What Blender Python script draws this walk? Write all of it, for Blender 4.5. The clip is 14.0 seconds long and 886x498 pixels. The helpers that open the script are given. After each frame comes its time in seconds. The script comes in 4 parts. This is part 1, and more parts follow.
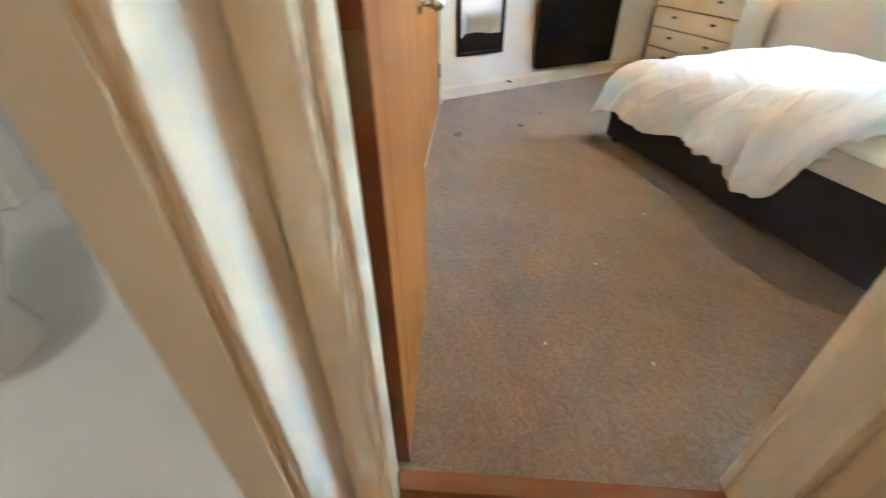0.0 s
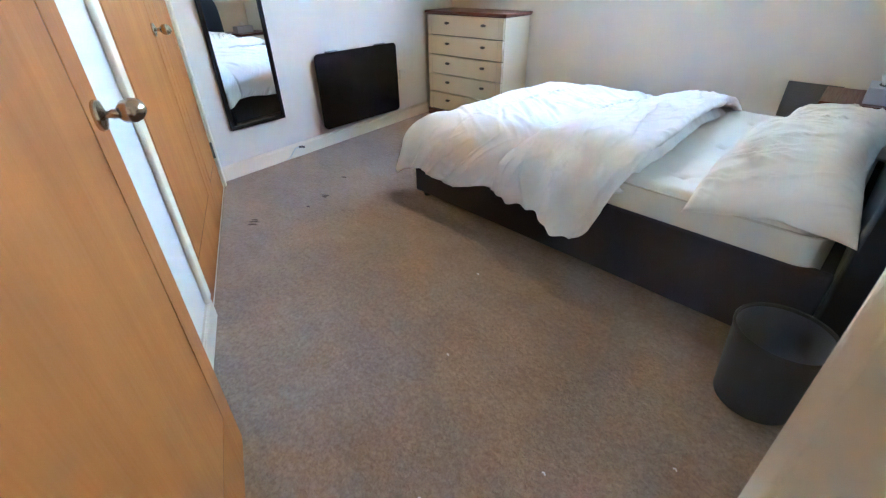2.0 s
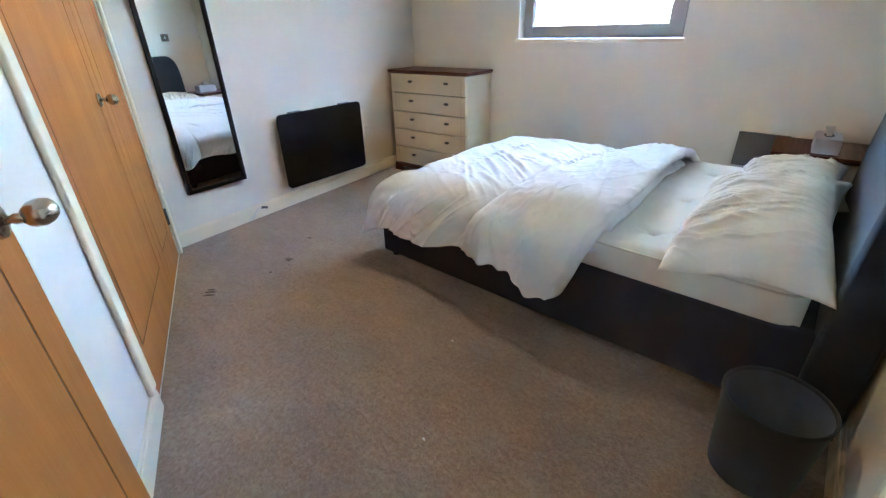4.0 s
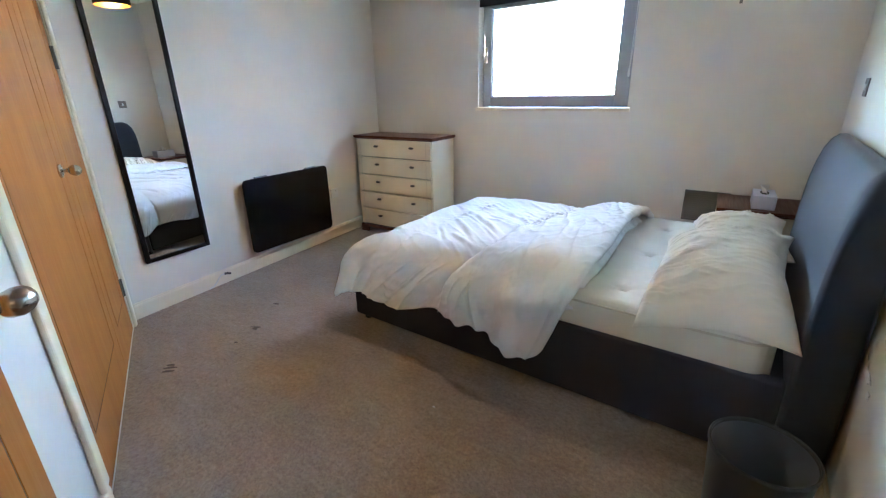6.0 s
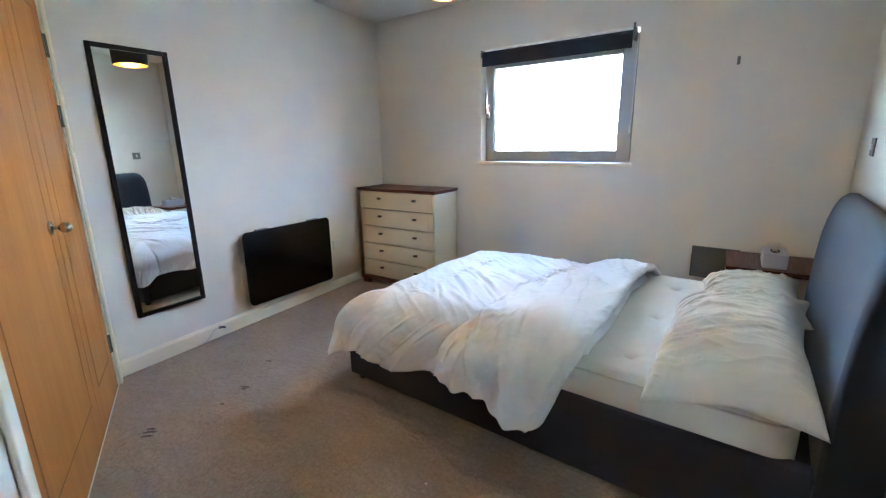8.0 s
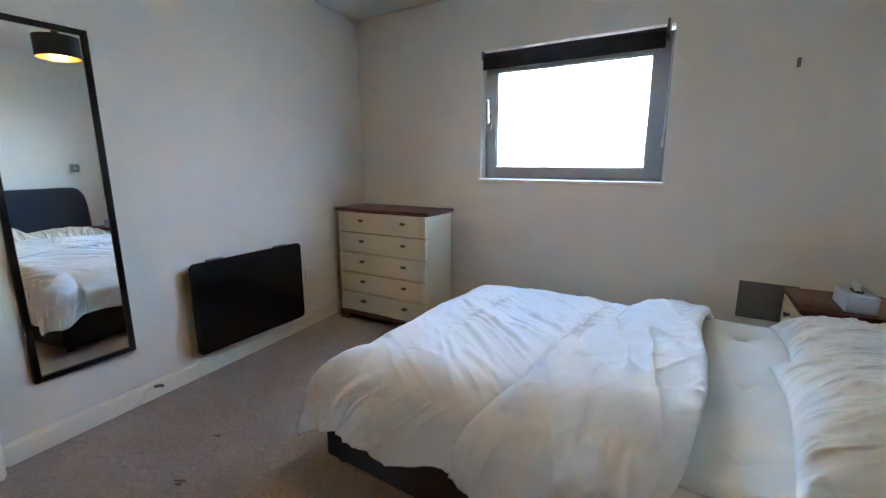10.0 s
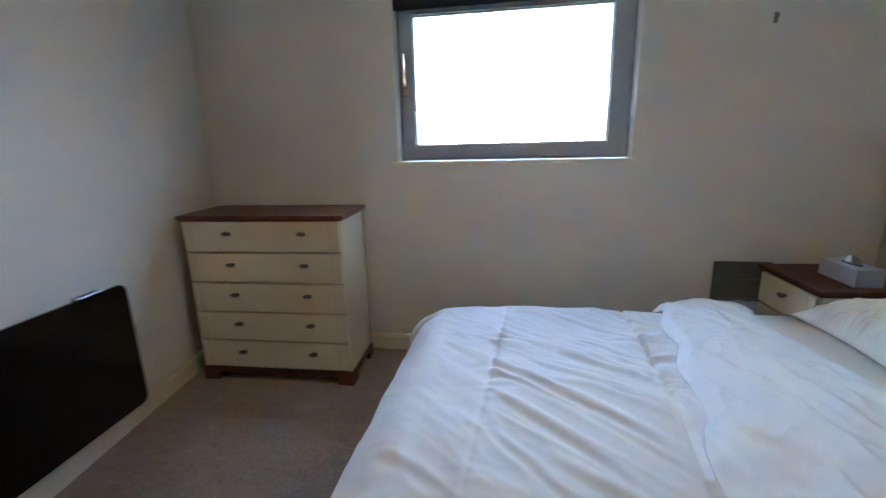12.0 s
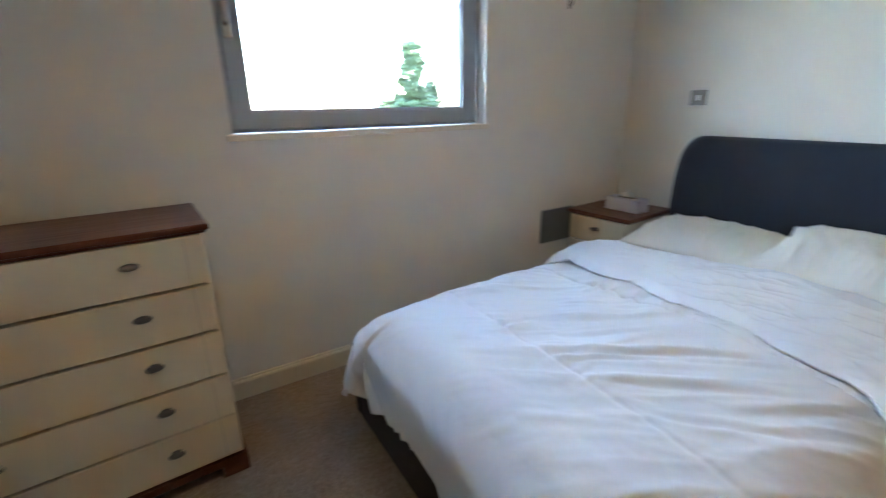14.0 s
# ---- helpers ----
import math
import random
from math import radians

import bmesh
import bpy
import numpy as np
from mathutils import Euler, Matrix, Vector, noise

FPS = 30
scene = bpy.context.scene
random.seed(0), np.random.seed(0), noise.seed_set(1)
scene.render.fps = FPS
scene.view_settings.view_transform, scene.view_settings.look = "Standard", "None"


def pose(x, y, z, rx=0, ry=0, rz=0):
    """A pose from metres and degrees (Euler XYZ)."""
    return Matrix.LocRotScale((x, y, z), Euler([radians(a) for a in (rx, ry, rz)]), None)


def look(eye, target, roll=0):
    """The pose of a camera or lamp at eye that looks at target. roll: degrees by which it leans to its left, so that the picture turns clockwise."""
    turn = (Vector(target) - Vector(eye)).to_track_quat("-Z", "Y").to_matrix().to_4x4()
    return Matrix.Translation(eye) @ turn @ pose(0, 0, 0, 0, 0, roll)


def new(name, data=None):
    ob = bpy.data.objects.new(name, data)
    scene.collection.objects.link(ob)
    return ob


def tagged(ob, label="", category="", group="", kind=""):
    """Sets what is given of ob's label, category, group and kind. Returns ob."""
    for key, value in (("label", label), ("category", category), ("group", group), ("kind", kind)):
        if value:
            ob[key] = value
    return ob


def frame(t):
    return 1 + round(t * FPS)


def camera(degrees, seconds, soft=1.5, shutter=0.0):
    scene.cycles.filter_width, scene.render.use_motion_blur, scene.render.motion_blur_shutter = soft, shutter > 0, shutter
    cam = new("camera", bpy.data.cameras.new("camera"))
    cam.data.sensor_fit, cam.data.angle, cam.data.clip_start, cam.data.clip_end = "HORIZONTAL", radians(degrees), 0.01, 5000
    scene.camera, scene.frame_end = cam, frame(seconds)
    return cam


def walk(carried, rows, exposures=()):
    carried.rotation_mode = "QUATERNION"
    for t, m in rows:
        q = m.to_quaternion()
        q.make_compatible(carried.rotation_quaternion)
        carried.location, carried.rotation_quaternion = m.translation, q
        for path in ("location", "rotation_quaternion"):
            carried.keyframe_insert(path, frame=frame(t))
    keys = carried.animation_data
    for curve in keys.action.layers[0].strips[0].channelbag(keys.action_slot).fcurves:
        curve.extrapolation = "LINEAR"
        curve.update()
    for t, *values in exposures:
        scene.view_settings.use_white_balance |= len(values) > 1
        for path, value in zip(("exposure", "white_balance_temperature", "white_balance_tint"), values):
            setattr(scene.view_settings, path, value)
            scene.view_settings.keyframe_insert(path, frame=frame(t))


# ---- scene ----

# ---- camera and its walk ----
cam = camera(90.8, 14.0, soft=1.2, shutter=0.4)
PATH = [
    (0, (3.587, 0.681, 1.16), (2.08, 1.204, -0.046), -0.4),
    (0.5, (3.531, 0.803, 1.165), (2.174, 1.648, -0.037), -0.4),
    (1, (3.433, 0.87, 1.167), (2.152, 1.865, -0.003), -0.4),
    (1.5, (3.327, 0.921, 1.17), (2.118, 2.046, 0.042), -0.1),
    (2, (3.257, 0.954, 1.179), (2.05, 2.132, 0.103), -1.1),
    (2.5, (3.217, 1.018, 1.176), (2.002, 2.218, 0.136), -1.3),
    (3, (3.211, 1.069, 1.188), (1.985, 2.286, 0.181), -1.7),
    (5.5, (3.124, 1.014, 1.242), (2.038, 2.529, 0.517), -1.2),
    (6, (3.122, 1.012, 1.247), (2.026, 2.541, 0.569), -1.2),
    (6.5, (3.111, 1.015, 1.251), (2.004, 2.556, 0.62), -1.0),
    (7, (3.114, 1.014, 1.259), (1.989, 2.559, 0.669), -1.1),
    (7.5, (3.121, 1.051, 1.26), (1.976, 2.597, 0.714), -1.1),
    (8, (3.117, 1.11, 1.283), (1.958, 2.669, 0.806), -1.0),
    (10.5, (2.493, 1.591, 1.245), (1.503, 3.284, 0.853), -0.0),
    (11, (2.293, 1.689, 1.256), (1.493, 3.472, 0.829), 0.7),
    (11.5, (2.015, 1.754, 1.247), (1.344, 3.583, 0.798), -3.0),
    (12, (1.795, 1.989, 1.229), (1.446, 3.897, 0.742), -1.5),
    (12.5, (1.597, 2.157, 1.208), (1.741, 4.089, 0.713), -0.1),
    (13, (1.26, 2.269, 1.228), (1.689, 4.145, 0.684), -1.4),
    (13.5, (1.012, 2.408, 1.174), (1.494, 4.266, 0.611), -1.8),
    (14, (0.883, 2.485, 1.211), (1.901, 4.089, 0.584), -0.9),
]
EXPOSURES = [(0.0, 7.6, 6500, 7), (0.5, 7.65, 6050, 7), (1.5, 7.5, 5250, 7), (2.5, 7.3, 5300, 7), (3.2, 7.2, 5450, 7), (5.5, 6.93, 5550, 7), (8.2, 6.88, 5600, 7), (10.5, 6.22, 5600, 7), (12.5, 6.0, 5750, 7), (13.5, 6.0, 5750, 7), (14.0, 6.25, 5950, 7)]
walk(cam, [(t, look(eye, target, roll)) for t, eye, target, roll in PATH], EXPOSURES)

# ---- world, sun, lamps ----
world = bpy.data.worlds.new("sky")
scene.world = world
world.use_nodes = True
wn = world.node_tree
sky = wn.nodes.new("ShaderNodeTexSky")
sky.sky_type = "NISHITA"
sky.sun_disc = False
sky.sun_elevation = radians(38)
sky.sun_rotation = radians(116)
wn.links.new(sky.outputs[0], wn.nodes["Background"].inputs[0])
wn.nodes["Background"].inputs[1].default_value = 0.15


def lamp(name, kind, m, energy, colour, **more):
    data = bpy.data.lights.new(name, kind)
    data.energy, data.color = energy, colour
    for key, value in more.items():
        if key == "size":
            data.shadow_soft_size = value
        if key == "angle":
            data.angle = value
    ob = new(name, data)
    ob.matrix_world = m
    return ob


SUN_DIR = Vector((math.sin(radians(116)) * math.cos(radians(38)), math.cos(radians(116)) * math.cos(radians(38)), math.sin(radians(38))))
lamp("sun", "SUN", Matrix.Translation((0, 0, 30)) @ (-SUN_DIR).to_track_quat("-Z", "Y").to_matrix().to_4x4(), 4.6, (1.0, 0.95, 0.87), angle=radians(0.5))
LAMP = Vector((1.735, 3.02, 2.06))
lamp("bulb_light", "POINT", Matrix.Translation(LAMP), 0.09, (1.0, 0.66, 0.36), size=0.035)

# ---- materials ----


def material(name, colour=(0.8, 0.8, 0.8), rough=0.5, metal=0.0, spec=0.5):
    m = bpy.data.materials.new(name)
    m.use_nodes = True
    b = m.node_tree.nodes["Principled BSDF"]
    b.inputs["Base Color"].default_value = (*colour, 1)
    b.inputs["Roughness"].default_value = rough
    b.inputs["Metallic"].default_value = metal
    b.inputs["Specular IOR Level"].default_value = spec
    return m


def coords(m, scale=(1, 1, 1), world_space=False):
    nt = m.node_tree
    mp = nt.nodes.new("ShaderNodeMapping")
    mp.inputs["Scale"].default_value = scale
    if world_space:
        g = nt.nodes.new("ShaderNodeNewGeometry")
        nt.links.new(g.outputs["Position"], mp.inputs["Vector"])
    else:
        tc = nt.nodes.new("ShaderNodeTexCoord")
        nt.links.new(tc.outputs["Object"], mp.inputs["Vector"])
    return mp.outputs[0]


def noise_tex(m, vec, scale, detail=4.0, rough=0.55, distort=0.0):
    n = m.node_tree.nodes.new("ShaderNodeTexNoise")
    n.inputs["Scale"].default_value = scale
    n.inputs["Detail"].default_value = detail
    n.inputs["Roughness"].default_value = rough
    n.inputs["Distortion"].default_value = distort
    m.node_tree.links.new(vec, n.inputs["Vector"])
    return n.outputs["Fac"]


def ramp(m, fac, stops):
    r = m.node_tree.nodes.new("ShaderNodeValToRGB")
    el = r.color_ramp.elements
    while len(el) < len(stops):
        el.new(0.5)
    for e, (p, c) in zip(el, stops):
        e.position = p
        e.color = (*c, 1)
    m.node_tree.links.new(fac, r.inputs[0])
    return r.outputs[0]


def mix(m, a, b, fac, kind="MULTIPLY"):
    x = m.node_tree.nodes.new("ShaderNodeMix")
    x.data_type = "RGBA"
    x.blend_type = kind
    if isinstance(fac, float):
        x.inputs[0].default_value = fac
    else:
        m.node_tree.links.new(fac, x.inputs[0])
    m.node_tree.links.new(a, x.inputs[6])
    if isinstance(b, tuple):
        x.inputs[7].default_value = (*b, 1)
    else:
        m.node_tree.links.new(b, x.inputs[7])
    return x.outputs[2]


def bump(m, height, strength, distance, under=None):
    b = m.node_tree.nodes.new("ShaderNodeBump")
    b.inputs["Strength"].default_value = strength
    b.inputs["Distance"].default_value = distance
    m.node_tree.links.new(height, b.inputs["Height"])
    if under is not None:
        m.node_tree.links.new(under, b.inputs["Normal"])
    m.node_tree.links.new(b.outputs[0], m.node_tree.nodes["Principled BSDF"].inputs["Normal"])
    return b.outputs[0]


def to(m, socket, out):
    m.node_tree.links.new(out, m.node_tree.nodes["Principled BSDF"].inputs[socket])


def scaled(c, k):
    return tuple(v * k for v in c)


def paint(name, colour, rough=0.6, grain=0.0006, stain=0.06, swell=5.0):
    """Painted plaster or wood: faint roller texture and slight uneven tone."""
    m = material(name, colour, rough, spec=0.3)
    v = coords(m, world_space=True)
    to(m, "Base Color", ramp(m, noise_tex(m, v, 2.2, 5, 0.6), [(0.3, scaled(colour, 1 - stain)), (0.7, colour)]))
    n = bump(m, noise_tex(m, v, 260, 3), 0.3, grain)
    bump(m, noise_tex(m, v, 14, 3), 0.12, grain * swell, n)
    return m


def wood(name, dark, light, rough=0.35, along=2, knots=1.0, fine_mix=0.35, spec=0.25):
    """Veneer with long grain along one local axis."""
    m = material(name, light, rough, spec=spec)
    s = [9.0, 9.0, 9.0]
    s[along] = 0.55
    v = coords(m, tuple(s))
    base = ramp(m, noise_tex(m, v, 1.6 * knots, 6, 0.62, 1.4), [(0.25, dark), (0.5, tuple((a + b) / 2 for a, b in zip(dark, light))), (0.72, light)])
    s2 = [160.0, 160.0, 160.0]
    s2[along] = 5.0
    fine = noise_tex(m, coords(m, tuple(s2)), 1.0, 3)
    to(m, "Base Color", mix(m, base, ramp(m, fine, [(0.3, (0.78, 0.74, 0.7)), (0.65, (1, 1, 1))]), fine_mix))
    to(m, "Roughness", ramp(m, fine, [(0.2, (rough + 0.12,) * 3), (0.8, (rough - 0.05,) * 3)]))
    bump(m, fine, 0.12, 0.0008)
    return m


def cloth(name, colour, rough=0.85, weave=900.0, strength=0.25, sheen=0.0, blotch=0.05):
    m = material(name, colour, rough, spec=0.2)
    v = coords(m)
    b = m.node_tree.nodes["Principled BSDF"]
    b.inputs["Sheen Weight"].default_value = sheen
    b.inputs["Sheen Roughness"].default_value = 0.4
    to(m, "Base Color", ramp(m, noise_tex(m, v, 4.0, 6, 0.6), [(0.3, scaled(colour, 1 - blotch)), (0.7, colour)]))
    n = bump(m, noise_tex(m, v, weave, 2), strength, 0.0006)
    bump(m, noise_tex(m, v, 45, 4, 0.6), 0.22, 0.004, n)
    return m


WALL = paint("wall_paint", (0.80, 0.765, 0.70), 0.75)
CEIL = paint("ceiling_paint", (0.82, 0.81, 0.78), 0.8)
TRIM = paint("trim_gloss", (0.82, 0.75, 0.61), 0.45, 0.00015, 0.05, 1.0)
OAK = wood("oak_veneer", (0.38, 0.128, 0.023), (0.47, 0.178, 0.036), 0.52, fine_mix=0.10, spec=0.18, knots=0.55)
OAK_EDGE = wood("stained_edge", (0.13, 0.036, 0.011), (0.24, 0.078, 0.024), 0.45)
GROOVE = material("groove_shade", (0.09, 0.035, 0.012), 0.6)
MAHOGANY = wood("red_stained_wood", (0.080, 0.028, 0.016), (0.165, 0.058, 0.030), 0.32, along=0)
CREAM = paint("cream_lacquer", (0.75, 0.655, 0.475), 0.42, 0.0003, 0.07)
BRASS_DARK = material("aged_brass", (0.20, 0.105, 0.045), 0.5, 0.8)
SHADOW_LINE = material("routed_line_shade", (0.50, 0.43, 0.31), 0.6)
NICKEL = material("brushed_nickel", (0.52, 0.48, 0.43), 0.26, 1.0)
SWITCH_STEEL = material("tarnished_steel", (0.24, 0.22, 0.20), 0.5, 1.0)
STEEL_DULL = material("dull_metal", (0.24, 0.23, 0.215), 0.5, 1.0)
PEWTER = material("pewter", (0.16, 0.15, 0.14), 0.35, 1.0)
BLACK_GLASS = material("black_glass", (0.004, 0.004, 0.005), 0.18, spec=0.35)
BLACK_WOOD = paint("black_lacquer", (0.006, 0.006, 0.007), 0.4, 0.0003)
BLACK_PLASTIC = material("black_plastic", (0.012, 0.012, 0.013), 0.45)
MIRROR = material("silvered_glass", (0.9, 0.91, 0.9), 0.01, 1.0)
FRAME_GREY = paint("grey_powder_coat", (0.36, 0.375, 0.40), 0.38, 0.0002, 0.05)
BLIND = cloth("blackout_fabric", (0.030, 0.033, 0.045), 0.75, 1200, 0.15)
WHITE_PLASTIC = material("white_plastic", (0.75, 0.75, 0.73), 0.35)
GREY_PANEL = paint("grey_vent_paint", (0.17, 0.175, 0.18), 0.6, 0.0002, 0.05)
DUVET = cloth("white_cotton", (0.83, 0.83, 0.83), 0.9, 1100, 0.2, 0.1, 0.02)
PILLOW = cloth("ivory_cotton", (0.86, 0.83, 0.75), 0.9, 1000, 0.2, 0.1, 0.03)
MATTRESS = cloth("mattress_ticking", (0.84, 0.81, 0.725), 0.85, 500, 0.3, 0.1, 0.04)
PIPING = cloth("cream_piping", (0.70, 0.65, 0.55), 0.8)
CHARCOAL = cloth("charcoal_fabric", (0.046, 0.043, 0.051), 0.9, 700, 0.5, 0.12, 0.12)
HEAD_FABRIC = cloth("slate_fabric", (0.036, 0.041, 0.051), 0.85, 700, 0.5, 0.35, 0.12)
BIN_CLOTH = cloth("bin_grey", (0.062, 0.066, 0.066), 0.7, 600, 0.3, 0.2, 0.15)
BIN_INSIDE_LIT = cloth("bin_inside_lit", (0.15, 0.16, 0.185), 0.6, 600, 0.2, 0.2, 0.15)
CARDBOARD = paint("tissue_carton", (0.60, 0.63, 0.74), 0.55, 0.0002, 0.12)
TISSUE = cloth("tissue_paper", (0.85, 0.85, 0.84), 0.95)
GOLD = material("gold_lining", (0.80, 0.50, 0.16), 0.3, 1.0)
THRESH = wood("threshold_wood", (0.22, 0.085, 0.03), (0.36, 0.15, 0.055), 0.4, along=1)
TILE = paint("white_vinyl", (0.72, 0.73, 0.73), 0.3, 0.0002, 0.08)
CERAMIC = material("white_ceramic", (0.8, 0.8, 0.79), 0.12)
LEAF = material("leaves", (0.028, 0.05, 0.016), 0.7)
BARK = material("bark", (0.09, 0.065, 0.045), 0.9)
LAWN = paint("dark_lawn", (0.055, 0.065, 0.035), 0.9, 0.001, 0.3)
BRICK = paint("far_brick", (0.30, 0.19, 0.14), 0.9, 0.001, 0.2)
RENDER = paint("pale_render", (0.72, 0.67, 0.58), 0.9, 0.001, 0.1)
ROOF = paint("far_roof", (0.14, 0.12, 0.11), 0.9, 0.001, 0.2)
FAR_GLASS = material("far_window", (0.03, 0.035, 0.04), 0.1)

GLASS = material("pane_glass", (1, 1, 1), 0.0)
GLASS.node_tree.nodes["Principled BSDF"].inputs["Transmission Weight"].default_value = 1.0
GLASS.node_tree.nodes["Principled BSDF"].inputs["IOR"].default_value = 1.45

GLOW = material("lit_bulb", (1, 0.8, 0.5), 0.4)
GLOW.node_tree.nodes["Principled BSDF"].inputs["Emission Color"].default_value = (1.0, 0.72, 0.36, 1)
GLOW.node_tree.nodes["Principled BSDF"].inputs["Emission Strength"].default_value = 0.35


def carpet():
    m = material("carpet_pile", (0.3, 0.24, 0.19), 0.95, spec=0.1)
    v = coords(m, world_space=True)
    b = m.node_tree.nodes["Principled BSDF"]
    b.inputs["Sheen Weight"].default_value = 0.25
    tufts = ramp(m, noise_tex(m, v, 62, 3, 0.6, 0.6), [(0.25, (0.28, 0.203, 0.148)), (0.5, (0.355, 0.272, 0.205)), (0.75, (0.445, 0.35, 0.268))])
    fibre = ramp(m, noise_tex(m, coords(m, (1.0, 0.45, 1.0), True), 230, 2, 0.7), [(0.25, (0.72, 0.70, 0.68)), (0.7, (1.12, 1.11, 1.10))])
    col = mix(m, tufts, fibre, 0.55)
    worn = ramp(m, noise_tex(m, v, 2.6, 6, 0.62, 0.4), [(0.3, (0.80, 0.77, 0.75)), (0.62, (1.03, 1.02, 1.0))])
    col = mix(m, col, worn, 0.8)
    track = ramp(m, noise_tex(m, coords(m, (1.0, 2.4, 1.0), True), 11, 4, 0.6, 0.5), [(0.36, (0.88, 0.86, 0.85)), (0.6, (1, 1, 1))])
    col = mix(m, col, track, 0.7)
    scuff = ramp(m, noise_tex(m, v, 6.5, 7, 0.7, 0.8), [(0.70, (1, 1, 1)), (0.80, (0.62, 0.58, 0.55))])
    to(m, "Base Color", mix(m, col, scuff, 0.7))
    n = bump(m, noise_tex(m, v, 75, 4, 0.7, 0.5), 0.6, 0.010)
    bump(m, noise_tex(m, coords(m, (1.0, 2.0, 1.0), True), 18, 4, 0.6), 0.35, 0.014, n)
    return m


CARPET = carpet()
STAIN = cloth("carpet_stain", (0.15, 0.115, 0.095), 0.95, 300, 0.6)

# ---- building helpers ----


def bm_box(bm, lo, hi):
    lo, hi = Vector(lo), Vector(hi)
    made = bmesh.ops.create_cube(bm, size=1, matrix=Matrix.Translation((lo + hi) / 2) @ Matrix.Diagonal((*(hi - lo), 1)))
    return made["verts"]


def soft_box(lo, hi, r=0.004, seg=2):
    bm = bmesh.new()
    bm_box(bm, lo, hi)
    bmesh.ops.bevel(bm, geom=bm.edges[:], offset=r, segments=seg, profile=0.5, affect="EDGES")
    return bm


def boxes(*pairs):
    bm = bmesh.new()
    for lo, hi in pairs:
        bm_box(bm, lo, hi)
    return bm


def bm_cyl(bm, p0, p1, r0, r1=None, n=20, caps=True):
    p0, p1 = Vector(p0), Vector(p1)
    r1 = r0 if r1 is None else r1
    d = p1 - p0
    m = Matrix.Translation((p0 + p1) / 2) @ d.to_track_quat("Z", "Y").to_matrix().to_4x4()
    bmesh.ops.create_cone(bm, cap_ends=caps, segments=n, radius1=r0, radius2=r1, depth=d.length, matrix=m)


def lathe(profile, n=28, axis=None, caps=True):
    """A turned shape: (radius, height) pairs about local z."""
    bm = bmesh.new()
    rings = []
    for r, z in profile:
        rings.append([bm.verts.new((r * math.cos(2 * math.pi * k / n), r * math.sin(2 * math.pi * k / n), z)) for k in range(n)])
    for a, b in zip(rings, rings[1:]):
        for k in range(n):
            bm.faces.new((a[k], a[(k + 1) % n], b[(k + 1) % n], b[k]))
    for ring, flip in ((rings[0], True), (rings[-1], False)):
        if caps and profile[0 if flip else -1][0] > 1e-5:
            bm.faces.new(ring[::-1] if flip else ring)
    bmesh.ops.remove_doubles(bm, verts=bm.verts, dist=1e-5)
    if axis is not None:
        bmesh.ops.transform(bm, matrix=axis, verts=bm.verts)
    return bm


def tube(points, radius, n=10):
    """A bent round bar through a few points."""
    bm = bmesh.new()
    pts = [Vector(p) for p in points]
    rings = []
    for i, p in enumerate(pts):
        d = (pts[min(i + 1, len(pts) - 1)] - pts[max(i - 1, 0)]).normalized()
        q = d.to_track_quat("Z", "Y")
        rings.append([bm.verts.new(p + q @ Vector((radius * math.cos(2 * math.pi * k / n), radius * math.sin(2 * math.pi * k / n), 0))) for k in range(n)])
    for a, b in zip(rings, rings[1:]):
        for k in range(n):
            bm.faces.new((a[k], a[(k + 1) % n], b[(k + 1) % n], b[k]))
    bm.faces.new(rings[0][::-1])
    bm.faces.new(rings[-1])
    return bm


def prism(outline, z0, z1):
    """A flat outline (x, y) drawn up from z0 to z1."""
    bm = bmesh.new()
    low = [bm.verts.new((x, y, z0)) for x, y in outline]
    top = [bm.verts.new((x, y, z1)) for x, y in outline]
    bm.faces.new(low[::-1])
    bm.faces.new(top)
    k = len(outline)
    for i in range(k):
        bm.faces.new((low[i], low[(i + 1) % k], top[(i + 1) % k], top[i]))
    return bm


def rounded_rect(w, h, r, n=6):
    """Outline of a rectangle centred on 0 with round corners."""
    out = []
    for cx, cy, a0 in ((w / 2 - r, h / 2 - r, 0), (-w / 2 + r, h / 2 - r, 90), (-w / 2 + r, -h / 2 + r, 180), (w / 2 - r, -h / 2 + r, 270)):
        for k in range(n + 1):
            a = radians(a0 + 90 * k / n)
            out.append((cx + r * math.cos(a), cy + r * math.sin(a)))
    return out


def sheet(rows, closed=False):
    """A surface through rows of points."""
    bm = bmesh.new()
    v = [[bm.verts.new(p) for p in row] for row in rows]
    for a, b in zip(v, v[1:]):
        for k in range(len(a) - 1):
            bm.faces.new((a[k], a[k + 1], b[k + 1], b[k]))
        if closed:
            bm.faces.new((a[-1], a[0], b[0], b[-1]))
    return bm


def mesh_of(name, bm, mat, smooth=None):
    bmesh.ops.recalc_face_normals(bm, faces=bm.faces)
    me = bpy.data.meshes.new(name)
    bm.to_mesh(me)
    bm.free()
    me.materials.append(mat)
    if smooth is not None:
        for p in me.polygons:
            p.use_smooth = True
        if smooth < 179:
            me.set_sharp_from_angle(angle=radians(smooth))
            areas = sorted(p.area for p in me.polygons)
            broad = 8 * areas[len(areas) // 2]
            for p in me.polygons:  # broad flats between bevels stay flat
                if p.area > broad:
                    p.use_smooth = False
    return me


def part(name, bm, mat, parent, label="", m=None, smooth=None):
    ob = new(name, mesh_of(name, bm, mat, smooth))
    ob.parent = parent
    if m is not None:
        ob.matrix_local = m
    return tagged(ob, label)


def thing(name, m, label, category, group=""):
    ob = new(name)
    ob.empty_display_size = 0.1
    ob.matrix_world = m
    return tagged(ob, label, category, group)


